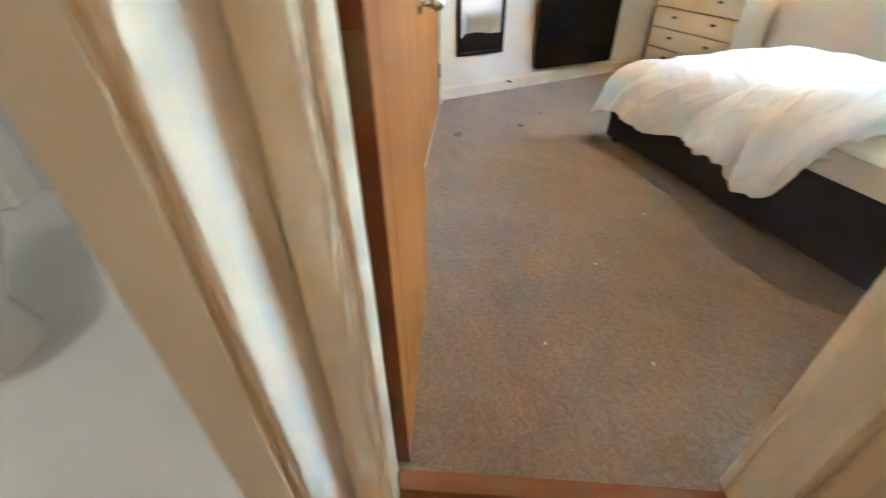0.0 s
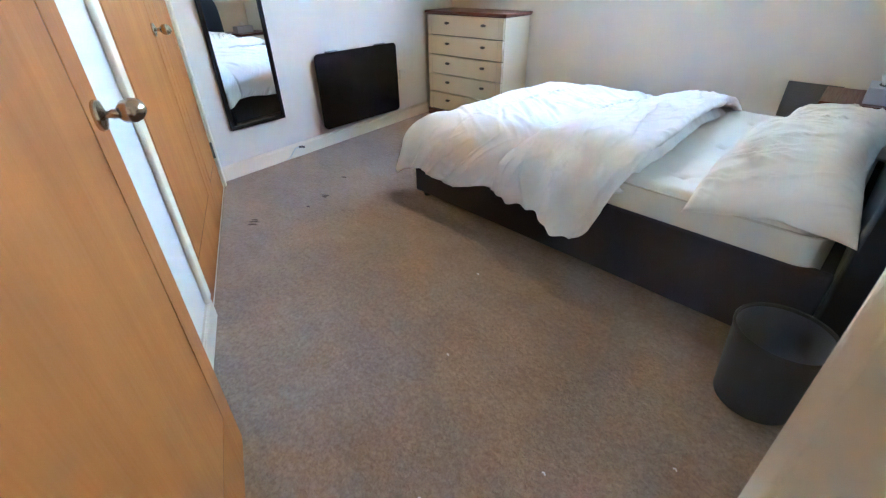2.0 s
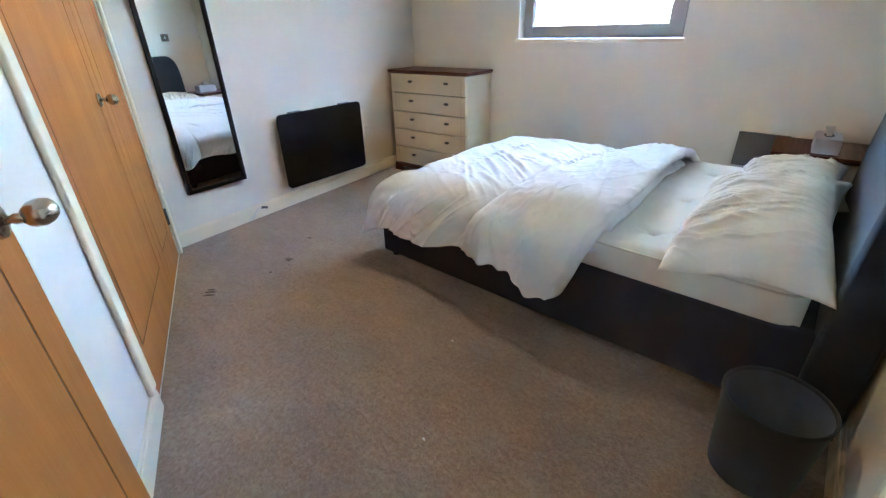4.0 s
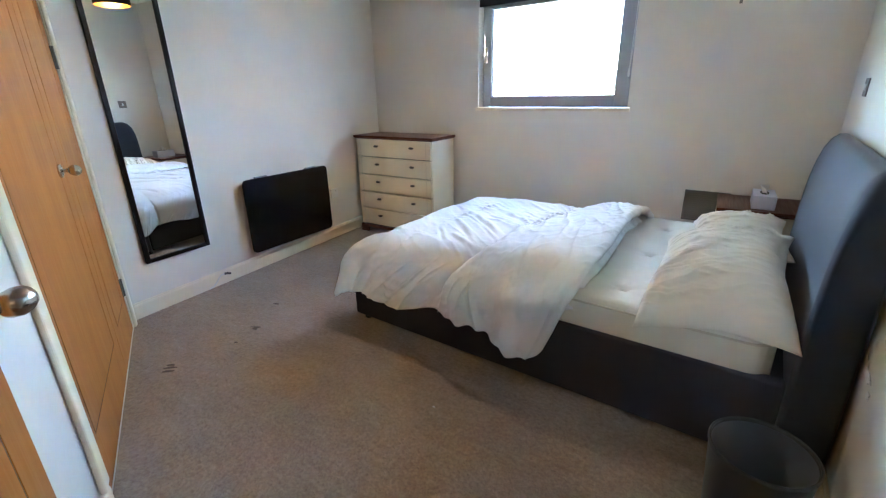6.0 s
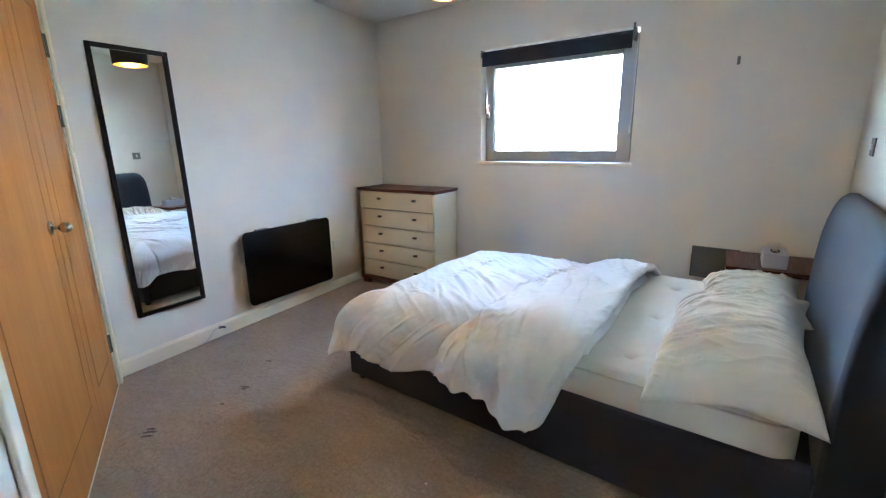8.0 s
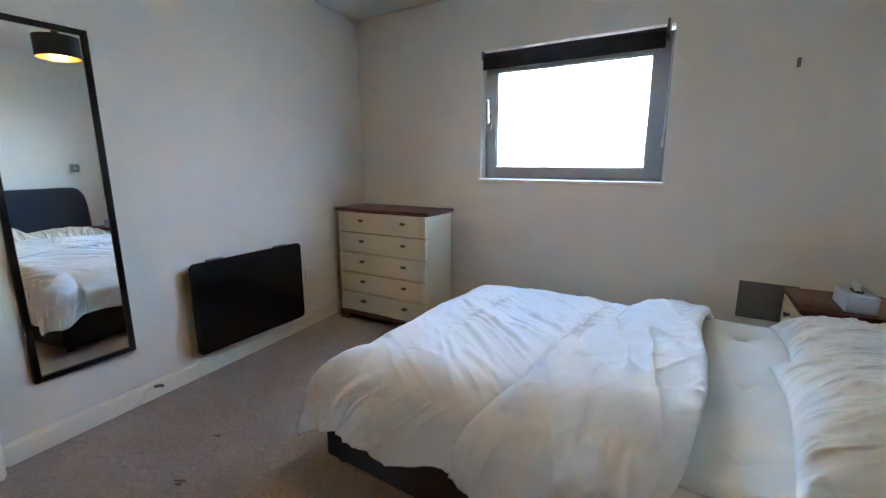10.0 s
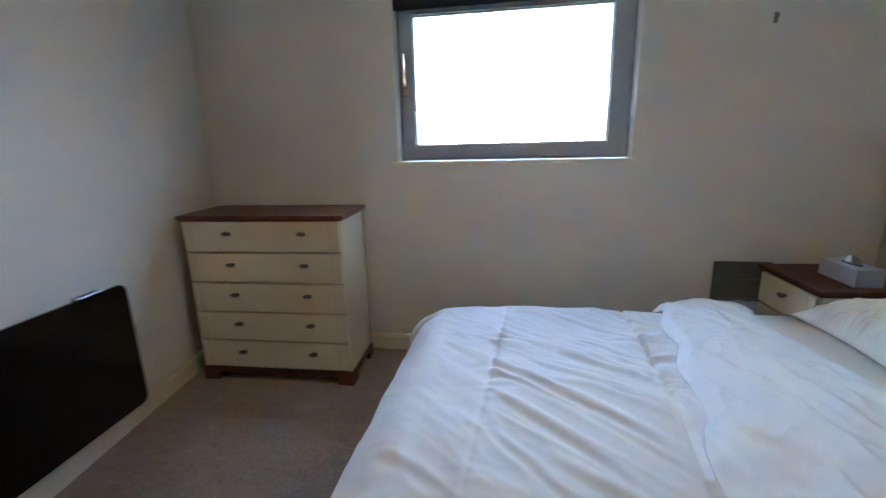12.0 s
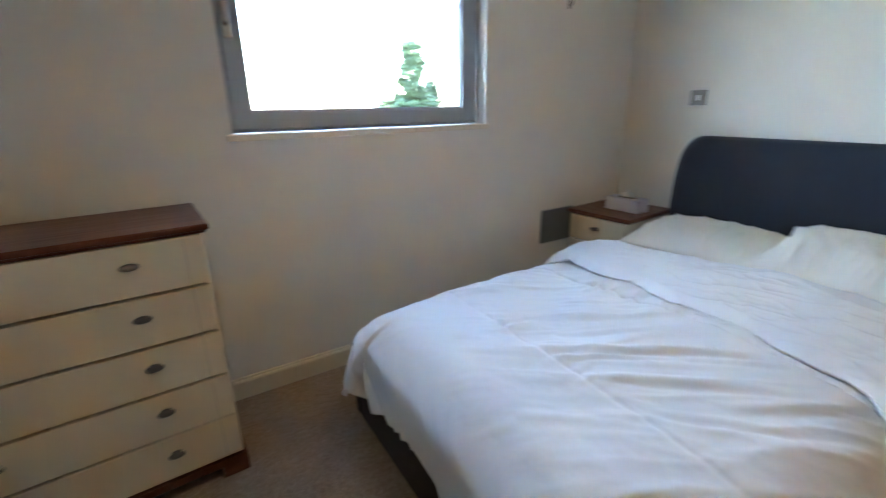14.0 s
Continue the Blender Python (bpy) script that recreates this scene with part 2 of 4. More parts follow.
def structure(name, bm, mat, label, category, m=None, smooth=None):
    ob = new(name, mesh_of(name, bm, mat, smooth))
    if m is not None:
        ob.matrix_world = m
    return tagged(ob, label, category, kind="structure")


# ---- plan ----
# Window wall along y = 4.34, right wall along x = 3.48; the left wall leans 6.5 degrees, and the cupboard wall
# and the entrance are set in their own frame: u along the cupboard wall towards the entrance, n into the room.
YW, XR, ZC = 4.34, 3.48, 2.37
O = Vector((0.262, 1.826, 0))
DIAG = Matrix.Translation(O) @ Matrix.Rotation(radians(-23.62), 4, "Z")
WIN_CORNER = Vector((-0.03, YW, 0))
LEFT_LEN = (WIN_CORNER - O).length
LEFT_ANG = math.atan2(WIN_CORNER.y - O.y, WIN_CORNER.x - O.x)
LEFT = Matrix.Translation(O) @ Matrix.Rotation(LEFT_ANG, 4, "Z")  # x along the wall, -y into the room


def diag(u, n, z=0.0):
    return DIAG @ Vector((u, n, z))


UE, UH = 2.95, 3.065  # room face and hall face of the entrance wall
E0, E1 = diag(UE, 0), diag(UE, 1.285)

floor_outline = [(O.x, O.y), (E0.x, E0.y), (E1.x, E1.y), (XR, YW), (WIN_CORNER.x, WIN_CORNER.y)]
structure("floor", prism(floor_outline, -0.08, 0.0), CARPET, "worn beige-brown cut pile carpet with dark scuffs", "carpet")
structure("ceiling", prism([(-2.0, -4.0), (7.0, -4.0), (7.0, 4.62), (-2.0, 4.62)], ZC, ZC + 0.1), CEIL, "plain white painted ceiling", "ceiling")

# left wall
structure("wall_left", boxes(((0, 0, 0), (LEFT_LEN + 0.1, 0.12, ZC))), WALL, "off-white painted wall behind mirror and heater", "wall", LEFT)
# window wall with the opening
WX0, WX1, WZ0, WZ1 = 1.132, 2.330, 1.112, 1.985
structure("wall_window", boxes(((-0.2, YW, 0), (WX0, YW + 0.28, ZC)), ((WX1, YW, 0), (XR + 0.2, YW + 0.28, ZC)), ((WX0, YW, 0), (WX1, YW + 0.28, WZ0)), ((WX0, YW, WZ1), (WX1, YW + 0.28, ZC))), WALL, "off-white painted wall round the window", "wall")
structure("wall_right", boxes(((XR, 1.55, 0), (XR + 0.12, YW, ZC))), WALL, "off-white painted wall behind the headboard", "wall")
# cupboard wall with its opening
CU0, CU1, DH = 0.115, 1.465, 1.99
for lo, hi in (((0, -0.1, 0), (CU0, 0, ZC)), ((CU1, -0.1, 0), (UE, 0, ZC)), ((CU0, -0.1, DH), (CU1, 0, ZC))):
    structure("wall_cupboard", boxes((lo, hi)), WALL, "off-white painted wall beside the built-in cupboard", "wall", DIAG)
structure("wall_cupboard_inside", boxes(((CU0 - 0.1, -0.62, 0), (CU1 + 0.1, -0.58, ZC)), ((CU0 - 0.1, -0.58, 0), (CU0, -0.1, ZC)), ((CU1, -0.58, 0), (CU1 + 0.1, -0.1, ZC)), ((CU0, -0.58, -0.05), (CU1, 0, -0.002))), WALL, "painted inside of the closed cupboard", "wall", DIAG)
# entrance wall with the doorway
EN0, EN1 = 0.115, 0.955
structure("wall_entrance", boxes(((UE, -0.04, 0), (UH, EN0, ZC)), ((UE, EN1, 0), (UH, 1.5, ZC)), ((UE, EN0, DH + 0.02), (UH, EN1, ZC))), WALL, "off-white painted wall round the bedroom doorway", "wall", DIAG)
# hall and bathroom shells
structure("floor_hall", boxes(((UE, EN0, -0.08), (UH, EN1, -0.004)), ((UH, -0.3, -0.08), (5.2, 1.5, -0.004))), THRESH, "warm brown wood hall floor", "floor", DIAG)
for lo, hi in (((UH, 1.5, 0), (5.2, 1.6, ZC)), ((5.2, -0.3, 0), (5.3, 1.6, ZC)), ((4.12, -0.02, 0), (5.2, 0.05, ZC)), ((UH, -0.02, 0), (3.232, 0.05, ZC)), ((3.232, -0.02, 2.0), (4.12, 0.05, ZC))):
    structure("wall_hall", boxes((lo, hi)), WALL, "off-white painted hall wall", "wall", DIAG)
structure("floor_bathroom", boxes(((1.6, -2.3, -0.08), (5.2, -0.3, 0.0)), ((1.6, -0.3, -0.08), (2.9, -0.1, 0.0)), ((3.0, -0.3, -0.08), (5.2, -0.02, 0.0))), TILE, "pale grey-white bathroom floor", "floor", DIAG)
for lo, hi in (((1.5, -2.4, 0), (5.2, -2.3, ZC)), ((1.5, -2.3, 0), (1.6, -0.62, ZC)), ((5.2, -2.3, 0), (5.3, -0.3, ZC)), ((1.6, -0.16, 0), (2.99, -0.101, ZC))):
    structure("wall_bathroom", boxes((lo, hi)), TILE, "white bathroom wall", "wall", DIAG)

# skirting boards
def skirting(name, x0, x1, m, side):
    """Moulded board along local x; side is the sign of the way into the room."""
    prof = [(0, 0), (0.016, 0), (0.016, 0.078), (0.013, 0.086), (0.009, 0.088), (0.007, 0.096), (0, 0.098)]
    rows = [[(x, side * d, z) for d, z in prof] for x in (x0, x1)]
    bm = sheet(rows)
    return structure(name, bm, TRIM, "cream painted skirting board", "skirting", m, smooth=20)


skirting("baseboard_left", 0.0, LEFT_LEN, LEFT, -1)
skirting("baseboard_window", WIN_CORNER.x, XR, Matrix.Translation((0, YW, 0)), -1)
skirting("baseboard_right", 0, YW - 1.83, Matrix.Translation((XR, 1.83, 0)) @ Matrix.Rotation(radians(90), 4, "Z"), 1)
skirting("baseboard_cupboard", CU1 + 0.012, UE, DIAG, 1)


# ---- doors ----
def trim_strip(name, lo, hi, label, r=0.008):
    return structure(name, soft_box(lo, hi, r, 3), TRIM, label, "architrave", DIAG, smooth=35)


# cupboard lining and architrave
structure("trim_cupboard", boxes(((CU0 - 0.002, -0.1, 0), (CU0 + 0.012, 0.002, DH)), ((CU1 - 0.012, -0.1, 0), (CU1 + 0.002, 0.002, DH)), ((CU0 + 0.012, -0.1, DH - 0.015), (CU1 - 0.012, 0.002, DH + 0.002))), TRIM, "cream painted cupboard lining", "lining", DIAG)
trim_strip("trim_architrave_near", (CU1 + 0.002, 0.0, 0.0985), (CU1 + 0.07, 0.02, DH + 0.06), "cream painted rounded architrave beside the cupboard")
trim_strip("trim_architrave_far", (CU0 - 0.045, 0.0, 0.0), (CU0 - 0.004, 0.018, DH + 0.06), "cream painted narrow architrave beside the cupboard")
trim_strip("trim_architrave_top", (CU0 - 0.004, 0.0, DH + 0.004), (CU1 + 0.002, 0.018, DH + 0.06), "cream painted architrave above the cupboard")


def lever(parent, m):
    """Round rose, short curved neck and egg-shaped knob; local z points out of the door."""
    h = part("handle", lathe([(0.0, 0), (0.026, 0), (0.027, 0.003), (0.025, 0.009), (0.017, 0.011), (0.012, 0.013), (0.0, 0.0131)], 28), NICKEL, parent, "brushed nickel rose and egg-shaped knob", m, 40)
    part("neck", tube([(0, 0, 0.011), (0, 0, 0.024), (0.001, 0, 0.034), (0.005, 0, 0.042), (0.012, 0, 0.046)], 0.0085, 14), NICKEL, h, smooth=60)
    egg = lathe([(0.0, -0.029), (0.010, -0.0265), (0.017, -0.019), (0.021, -0.007), (0.021, 0.005), (0.018, 0.0155), (0.012, 0.023), (0.005, 0.0268), (0.0, 0.0275)], 28, Matrix.Translation((0.016, 0, 0.051)) @ Matrix.Rotation(radians(68), 4, "Y"))
    part("knob", egg, NICKEL, h, smooth=180)
    return h


def grooved_leaf(parent, w, h, t, inset, foot, mat):
    """A flush veneered leaf with a routed rectangular groove; x along the leaf, y out of its face (face at 0), z up."""
    g, d = 0.007, 0.0025
    xs = [0, inset, inset + g, w - inset - g, w - inset, w]
    zs = [0.006, foot, foot + g, h - inset - g, h - inset, h]
    bm = bmesh.new()
    bm_box(bm, (0, -t, zs[0]), (w, -d, h))
    for i in range(5):
        for k in range(5):
            ring = (i in (1, 3) and 1 <= k <= 3) or (k in (1, 3) and 1 <= i <= 3)
            if not ring:
                bm_box(bm, (xs[i], -d, zs[k]), (xs[i + 1], 0, zs[k + 1]))
    body = part("leaf", bm, mat, parent)
    # Dark strips in the shallow groove put its shade into the colour.
    for nm, lo, hi in (("groove", (xs[1], -d, zs[1]), (xs[2], -d + 0.0014, zs[4])), ("groove", (xs[3], -d, zs[1]), (xs[4], -d + 0.0014, zs[4])), ("groove", (xs[2], -d, zs[1]), (xs[3], -d + 0.0014, zs[2])), ("groove", (xs[2], -d, zs[3]), (xs[3], -d + 0.0014, zs[4]))):
        part(nm, boxes((lo, hi)), GROOVE, body, "routed groove line, its shade painted dark")
    return body


def hinge(parent, x, y, z):
    h = part("hinge", boxes(((x - 0.003, y - 0.003, z - 0.05), (x + 0.014, y + 0.003, z + 0.05))), PEWTER, parent, "dark steel butt hinge")
    bm = bmesh.new()
    bm_cyl(bm, (x, y + 0.006, z - 0.05), (x, y + 0.006, z + 0.05), 0.006, n=12)
    part("knuckle", bm, PEWTER, h, smooth=40)


SPLIT = 0.618
d1 = thing("cupboard_door", DIAG @ Matrix.Translation((SPLIT + 0.002, -0.003, 0)), "closed oak veneer cupboard door with grooved panel and knob", "door", "cupboard doors")
w1 = CU1 - 0.014 - SPLIT - 0.002
grooved_leaf(d1, w1, DH - 0.018, 0.038, 0.088, 0.205, OAK)
lever(d1, Matrix.Translation((0.092, 0.0, 0.985)) @ Matrix.Rotation(radians(-90), 4, "X"))
d2 = thing("cupboard_door", DIAG @ Matrix.Translation((CU0 + 0.014, -0.003, 0)), "closed narrow oak veneer cupboard door beside the mirror wall", "door", "cupboard doors")
w2 = SPLIT - 0.002 - CU0 - 0.014
grooved_leaf(d2, w2, DH - 0.018, 0.038, 0.088, 0.205, OAK)
for hz in (0.26, 1.43, 1.74):
    hinge(d2, 0.0, 0.001, hz)

# bedroom door, open against the cupboard wall
HING = diag(2.923, 0.1454)
FREE = diag(2.118, 0.112)
leaf_ang = math.atan2(HING.y - FREE.y, HING.x - FREE.x)
LW = (HING - FREE).length
bedroom_door = thing("bedroom_door", Matrix.Translation(FREE) @ Matrix.Rotation(leaf_ang, 4, "Z"), "open oak veneer bedroom door with grooved panel", "door")
grooved_leaf(bedroom_door, LW, 1.985, 0.04, 0.09, 0.205, OAK)
part("hinge_edge", boxes(((LW, -0.041, 0.006), (LW + 0.0035, 0.0, 1.985))), OAK_EDGE, bedroom_door, "dark reddish stained door edge")
for hz in (0.235, 1.0, 1.75):
    part("hinge", boxes(((LW + 0.0035, -0.036, hz - 0.05), (LW + 0.006, -0.004, hz + 0.05))), BRASS_DARK, bedroom_door, "aged brass butt hinge")
lever(bedroom_door, Matrix.Translation((0.042, 0.0, 0.975)) @ Matrix.Rotation(radians(-90), 4, "X") @ Matrix.Rotation(radians(180), 4, "Z"))

# entrance lining: rebated jambs, head, stops, hall casing
structure("door_frame", boxes(((UE - 0.002, EN0 - 0.03, 0), (UH + 0.002, EN0 + 0.003, DH)), ((UE - 0.002, EN1 - 0.008, 0), (UH + 0.002, EN1 + 0.03, DH)), ((UE - 0.002, EN0 + 0.003, DH), (UH + 0.002, EN1 - 0.008, DH + 0.03))), TRIM, "cream painted door lining", "door frame", DIAG)
trim_strip("trim_stop_hinge", (UE + 0.055, EN0 + 0.003, 0), (UH - 0.012, EN0 + 0.016, DH), "cream painted door stop", 0.004)
trim_strip("trim_stop_latch", (UE + 0.085, EN1 - 0.021, 0), (UH + 0.0015, EN1 - 0.008, DH), "cream painted door stop", 0.004)
trim_strip("trim_casing_room", (UE - 0.034, EN1 - 0.013, 0), (UE - 0.002, EN1 + 0.068, DH + 0.07), "cream painted architrave beside the bed wall")
trim_strip("trim_casing_hinge", (UE - 0.02, EN0 - 0.066, 0), (UE - 0.002, EN0 + 0.0, DH + 0.07), "cream painted architrave behind the open door")
trim_strip("trim_casing_hall", (UH + 0.002, EN1 - 0.002, 0), (UH + 0.02, EN1 + 0.068, DH + 0.07), "cream painted hall architrave")
trim_strip("trim_casing_hall_hinge", (UH + 0.002, EN0 - 0.063, 0), (UH + 0.02, EN0 + 0.0, DH + 0.07), "cream painted hall architrave")
trim_strip("trim_casing_bath", (3.192, 0.05, 0), (3.236, 0.066, 2.06), "cream painted architrave of the bathroom door")
structure("trim_lining_bath", boxes(((3.2325, -0.022, 0), (3.246, 0.052, 2.0))), TRIM, "cream painted bathroom door lining", "lining", DIAG)
structure("threshold", soft_box((UE - 0.004, EN0 + 0.005, -0.002), (UE + 0.05, EN1 - 0.01, 0.009), 0.004), THRESH, "varnished wood threshold strip at the doorway", "threshold", DIAG)

# strike plate in the latch jamb
strike = thing("strike_plate", DIAG @ Matrix.Translation((UE + 0.000, EN1 - 0.0135, 0.990)) @ Matrix.Scale(0.62, 4), "worn steel strike plate screwed to the jamb", "strike plate")
plate = bmesh.new()
for lo, hi in (((-0.013, -0.002, -0.045), (0.019, 0, -0.016)), ((-0.013, -0.002, 0.016), (0.019, 0, 0.045)), ((-0.013, -0.002, -0.016), (-0.008, 0, 0.016)), ((0.015, -0.002, -0.016), (0.019, 0, 0.016))):
    bm_box(plate, lo, hi)
part("plate", plate, NICKEL, strike)
lip = bmesh.new()
bm_cyl(lip, (-0.013, -0.0035, -0.020), (-0.013, -0.0035, 0.020), 0.0045, n=10)
part("lip", lip, NICKEL, strike, "rounded leading lip", smooth=40)
# Black filler paints the shade of a hole not cut into the jamb.
part("keep", boxes(((-0.008, -0.0012, -0.016), (0.015, -0.0002, 0.016))), BLACK_PLASTIC, strike, "black filler painted as the shade in the latch hole")
for sz in (-0.032, 0.032):
    bm = bmesh.new()
    bm_cyl(bm, (0.003, -0.004, sz), (0.003, -0.001, sz), 0.005, n=12)
    part("screw", bm, PEWTER, strike)

# ---- window ----
FY = 4.40  # room face of the frame
structure("window_sill", soft_box((WX0 - 0.022, YW - 0.014, WZ0 - 0.022), (WX1 + 0.018, FY + 0.01, WZ0 + 0.003), 0.004, 2), TRIM, "white painted window board", "sill", smooth=35)
win = thing("window", Matrix.Identity(4), "grey aluminium tilt window with one large pane", "window")
PX0, PX1, PZ0, PZ1 = 1.228, 2.213, 1.203, 1.842


def ring(x0, x1, z0, z1, ix0, ix1, iz0, iz1, y0, y1):
    return boxes(((x0, y0, z0), (ix0, y1, z1)), ((ix1, y0, z0), (x1, y1, z1)), ((ix0, y0, z0), (ix1, y1, iz0)), ((ix0, y0, iz1), (ix1, y1, z1)))


def bevelled(bm, r=0.003):
    bmesh.ops.bevel(bm, geom=bm.edges[:], offset=r, segments=1, affect="EDGES")
    return bm


part("window_frame", ring(WX0 + 0.004, WX1 - 0.004, WZ0 + 0.004, WZ1 - 0.02, WX0 + 0.024, WX1 - 0.024, WZ0 + 0.024, WZ1 - 0.06, FY + 0.012, FY + 0.08), FRAME_GREY, win, "grey powder-coated outer frame")
sash = part("sash", bevelled(ring(WX0 + 0.018, WX1 - 0.018, WZ0 + 0.018, WZ1 - 0.05, PX0 - 0.008, PX1 + 0.008, PZ0 - 0.008, PZ1 + 0.008, FY - 0.006, FY + 0.04), 0.002), FRAME_GREY, win, "grey powder-coated opening sash")
part("glazing_bead", ring(PX0 - 0.008, PX1 + 0.008, PZ0 - 0.008, PZ1 + 0.008, PX0, PX1, PZ0, PZ1, FY + 0.008, FY + 0.03), FRAME_GREY, sash)
pane = part("pane", boxes(((PX0 - 0.004, FY + 0.030, PZ0 - 0.004), (PX1 + 0.004, FY + 0.036, PZ1 + 0.004))), GLASS, sash, "clear glass pane")
pane.visible_shadow = False
hbase = part("handle", soft_box((1.156, FY - 0.016, 1.455), (1.190, FY - 0.006, 1.575), 0.004), NICKEL, win, "silver window handle turned up")
part("handle_lever", soft_box((1.163, FY - 0.050, 1.50), (1.183, FY - 0.034, 1.665), 0.005), NICKEL, hbase)
part("handle_neck", soft_box((1.163, FY - 0.040, 1.505), (1.183, FY - 0.014, 1.53), 0.004), NICKEL, hbase)
part("hinge", soft_box((2.300, FY - 0.014, 1.14), (2.314, FY - 0.004, 1.235), 0.003), FRAME_GREY, win)

blind = thing("roller_blind", Matrix.Identity(4), "rolled-up dark navy blackout roller blind above the window", "blind")
bm = bmesh.new()
bm_cyl(bm, (WX0 + 0.006, YW + 0.034, 1.945), (WX1 - 0.045, YW + 0.034, 1.945), 0.031, n=28)
part("roll", bm, BLIND, blind, smooth=50)
part("fabric", boxes(((WX0 + 0.006, YW + 0.004, 1.872), (WX1 - 0.045, YW + 0.006, 1.945))), BLIND, blind)
part("bottom_bar", soft_box((WX0 + 0.006, YW + 0.001, 1.862), (WX1 - 0.045, YW + 0.011, 1.876), 0.004), BLIND, blind)
part("bracket", soft_box((WX1 - 0.044, YW - 0.006, 1.905), (WX1 - 0.028, YW + 0.06, 2.012), 0.004), PEWTER, blind, "dark blind bracket")
part("bracket", soft_box((WX0 - 0.004, YW - 0.004, 1.93), (WX0 + 0.005, YW + 0.05, 1.985), 0.002), STEEL_DULL, blind)
for dx in (0.0, 0.014):
    part("cord", tube([(2.325 + dx, YW - 0.004, 1.95), (2.324 + dx * 0.8, YW - 0.008, 1.7), (2.316 + dx * 0.3, YW - 0.012, 1.37)], 0.0016, 6), WHITE_PLASTIC, blind, "white pull cord")
part("cord_weight", lathe([(0, 0), (0.006, 0.003), (0.008, 0.02), (0.007, 0.05), (0.003, 0.058), (0, 0.06)], 14, Matrix.Translation((2.317, YW - 0.014, 1.315))), WHITE_PLASTIC, blind, smooth=60)

# ---- bed ----
BED = Matrix.Translation((1.365, 2.577, 0)) @ Matrix.Rotation(radians(-0.4), 4, "Z")  # x to the head, y to the window
BL, BW, MT = 1.965, 1.36, 0.487
bed = thing("bed", BED, "double bed with charcoal fabric base and tall curved headboard", "bed")
part("side_rail", soft_box((0.0, 0.0, 0.035), (BL, 0.05, 0.352), 0.012, 3), CHARCOAL, bed, smooth=40)
part("side_rail", soft_box((0.0, BW - 0.05, 0.035), (BL, BW, 0.352), 0.012, 3), CHARCOAL, bed, smooth=40)
part("foot_rail", soft_box((0.0, 0.051, 0.035), (0.05, BW - 0.051, 0.352), 0.012, 3), CHARCOAL, bed, smooth=40)
part("slat_deck", boxes(((0.051, 0.051, 0.30), (BL - 0.002, BW - 0.051, 0.325))), CHARCOAL, bed)
for lx in (0.05, BL - 0.1):
    for ly in (0.05, BW - 0.05):
        bm = bmesh.new()
        bm_cyl(bm, (lx, ly, 0), (lx, ly, 0.045), 0.02, 0.026, 14)
        part("leg", bm, BLACK_PLASTIC, bed, "short black foot")


def headboard_mesh():
    """Sleigh profile swept along the width, with rounded top corners."""
    prof = [(0.0, 0.03), (0.0, 0.36), (0.0, 0.50), (0.004, 0.62), (0.009, 0.74), (0.015, 0.83), (0.025, 0.91), (0.038, 0.965), (0.055, 1.005), (0.080, 1.028), (0.110, 1.028), (0.134, 1.005), (0.142, 0.96), (0.143, 0.8), (0.143, 0.03)]
    rows = []
    n = 56
    y0, y1, r = -0.02, BW - 0.03, 0.11
    for k in range(n + 1):
        y = y0 + (y1 - y0) * (0.5 - 0.5 * math.cos(math.pi * k / n))
        edge = min(y - y0, y1 - y)
        cut = r - math.sqrt(max(0.0, r * r - max(0.0, r - edge) ** 2))
        pinch = 0.8 + 0.2 * min(1.0, edge / 0.025) ** 0.5
        rows.append([(0.072 + (x - 0.072) * pinch, y, z - cut * max(0.0, (z - 0.70) / 0.33)) for x, z in prof])
    bm = sheet(rows, closed=True)
    bm.verts.ensure_lookup_table()
    m = len(prof)
    bm.faces.new([bm.verts[i] for i in range(m)])
    bm.faces.new([bm.verts[n * m + i] for i in range(m)][::-1])
    return bm


part("headboard", headboard_mesh(), HEAD_FABRIC, bed, "slate grey upholstered curved headboard", Matrix.Translation((BL + 0.002, 0, 0)), 50)


def fbm(x, y, z=0.0, o=4):
    return noise.fractal(Vector((x, y, z)), 1.0, 2.0, o)


TUFTS = [(1.41, 0.18), (1.41, 0.65), (1.41, 1.12), (1.63, 0.42), (1.63, 0.89), (1.20, 0.42), (1.20, 0.89), (1.85, 0.18), (1.85, 0.65), (1.85, 1.12)]


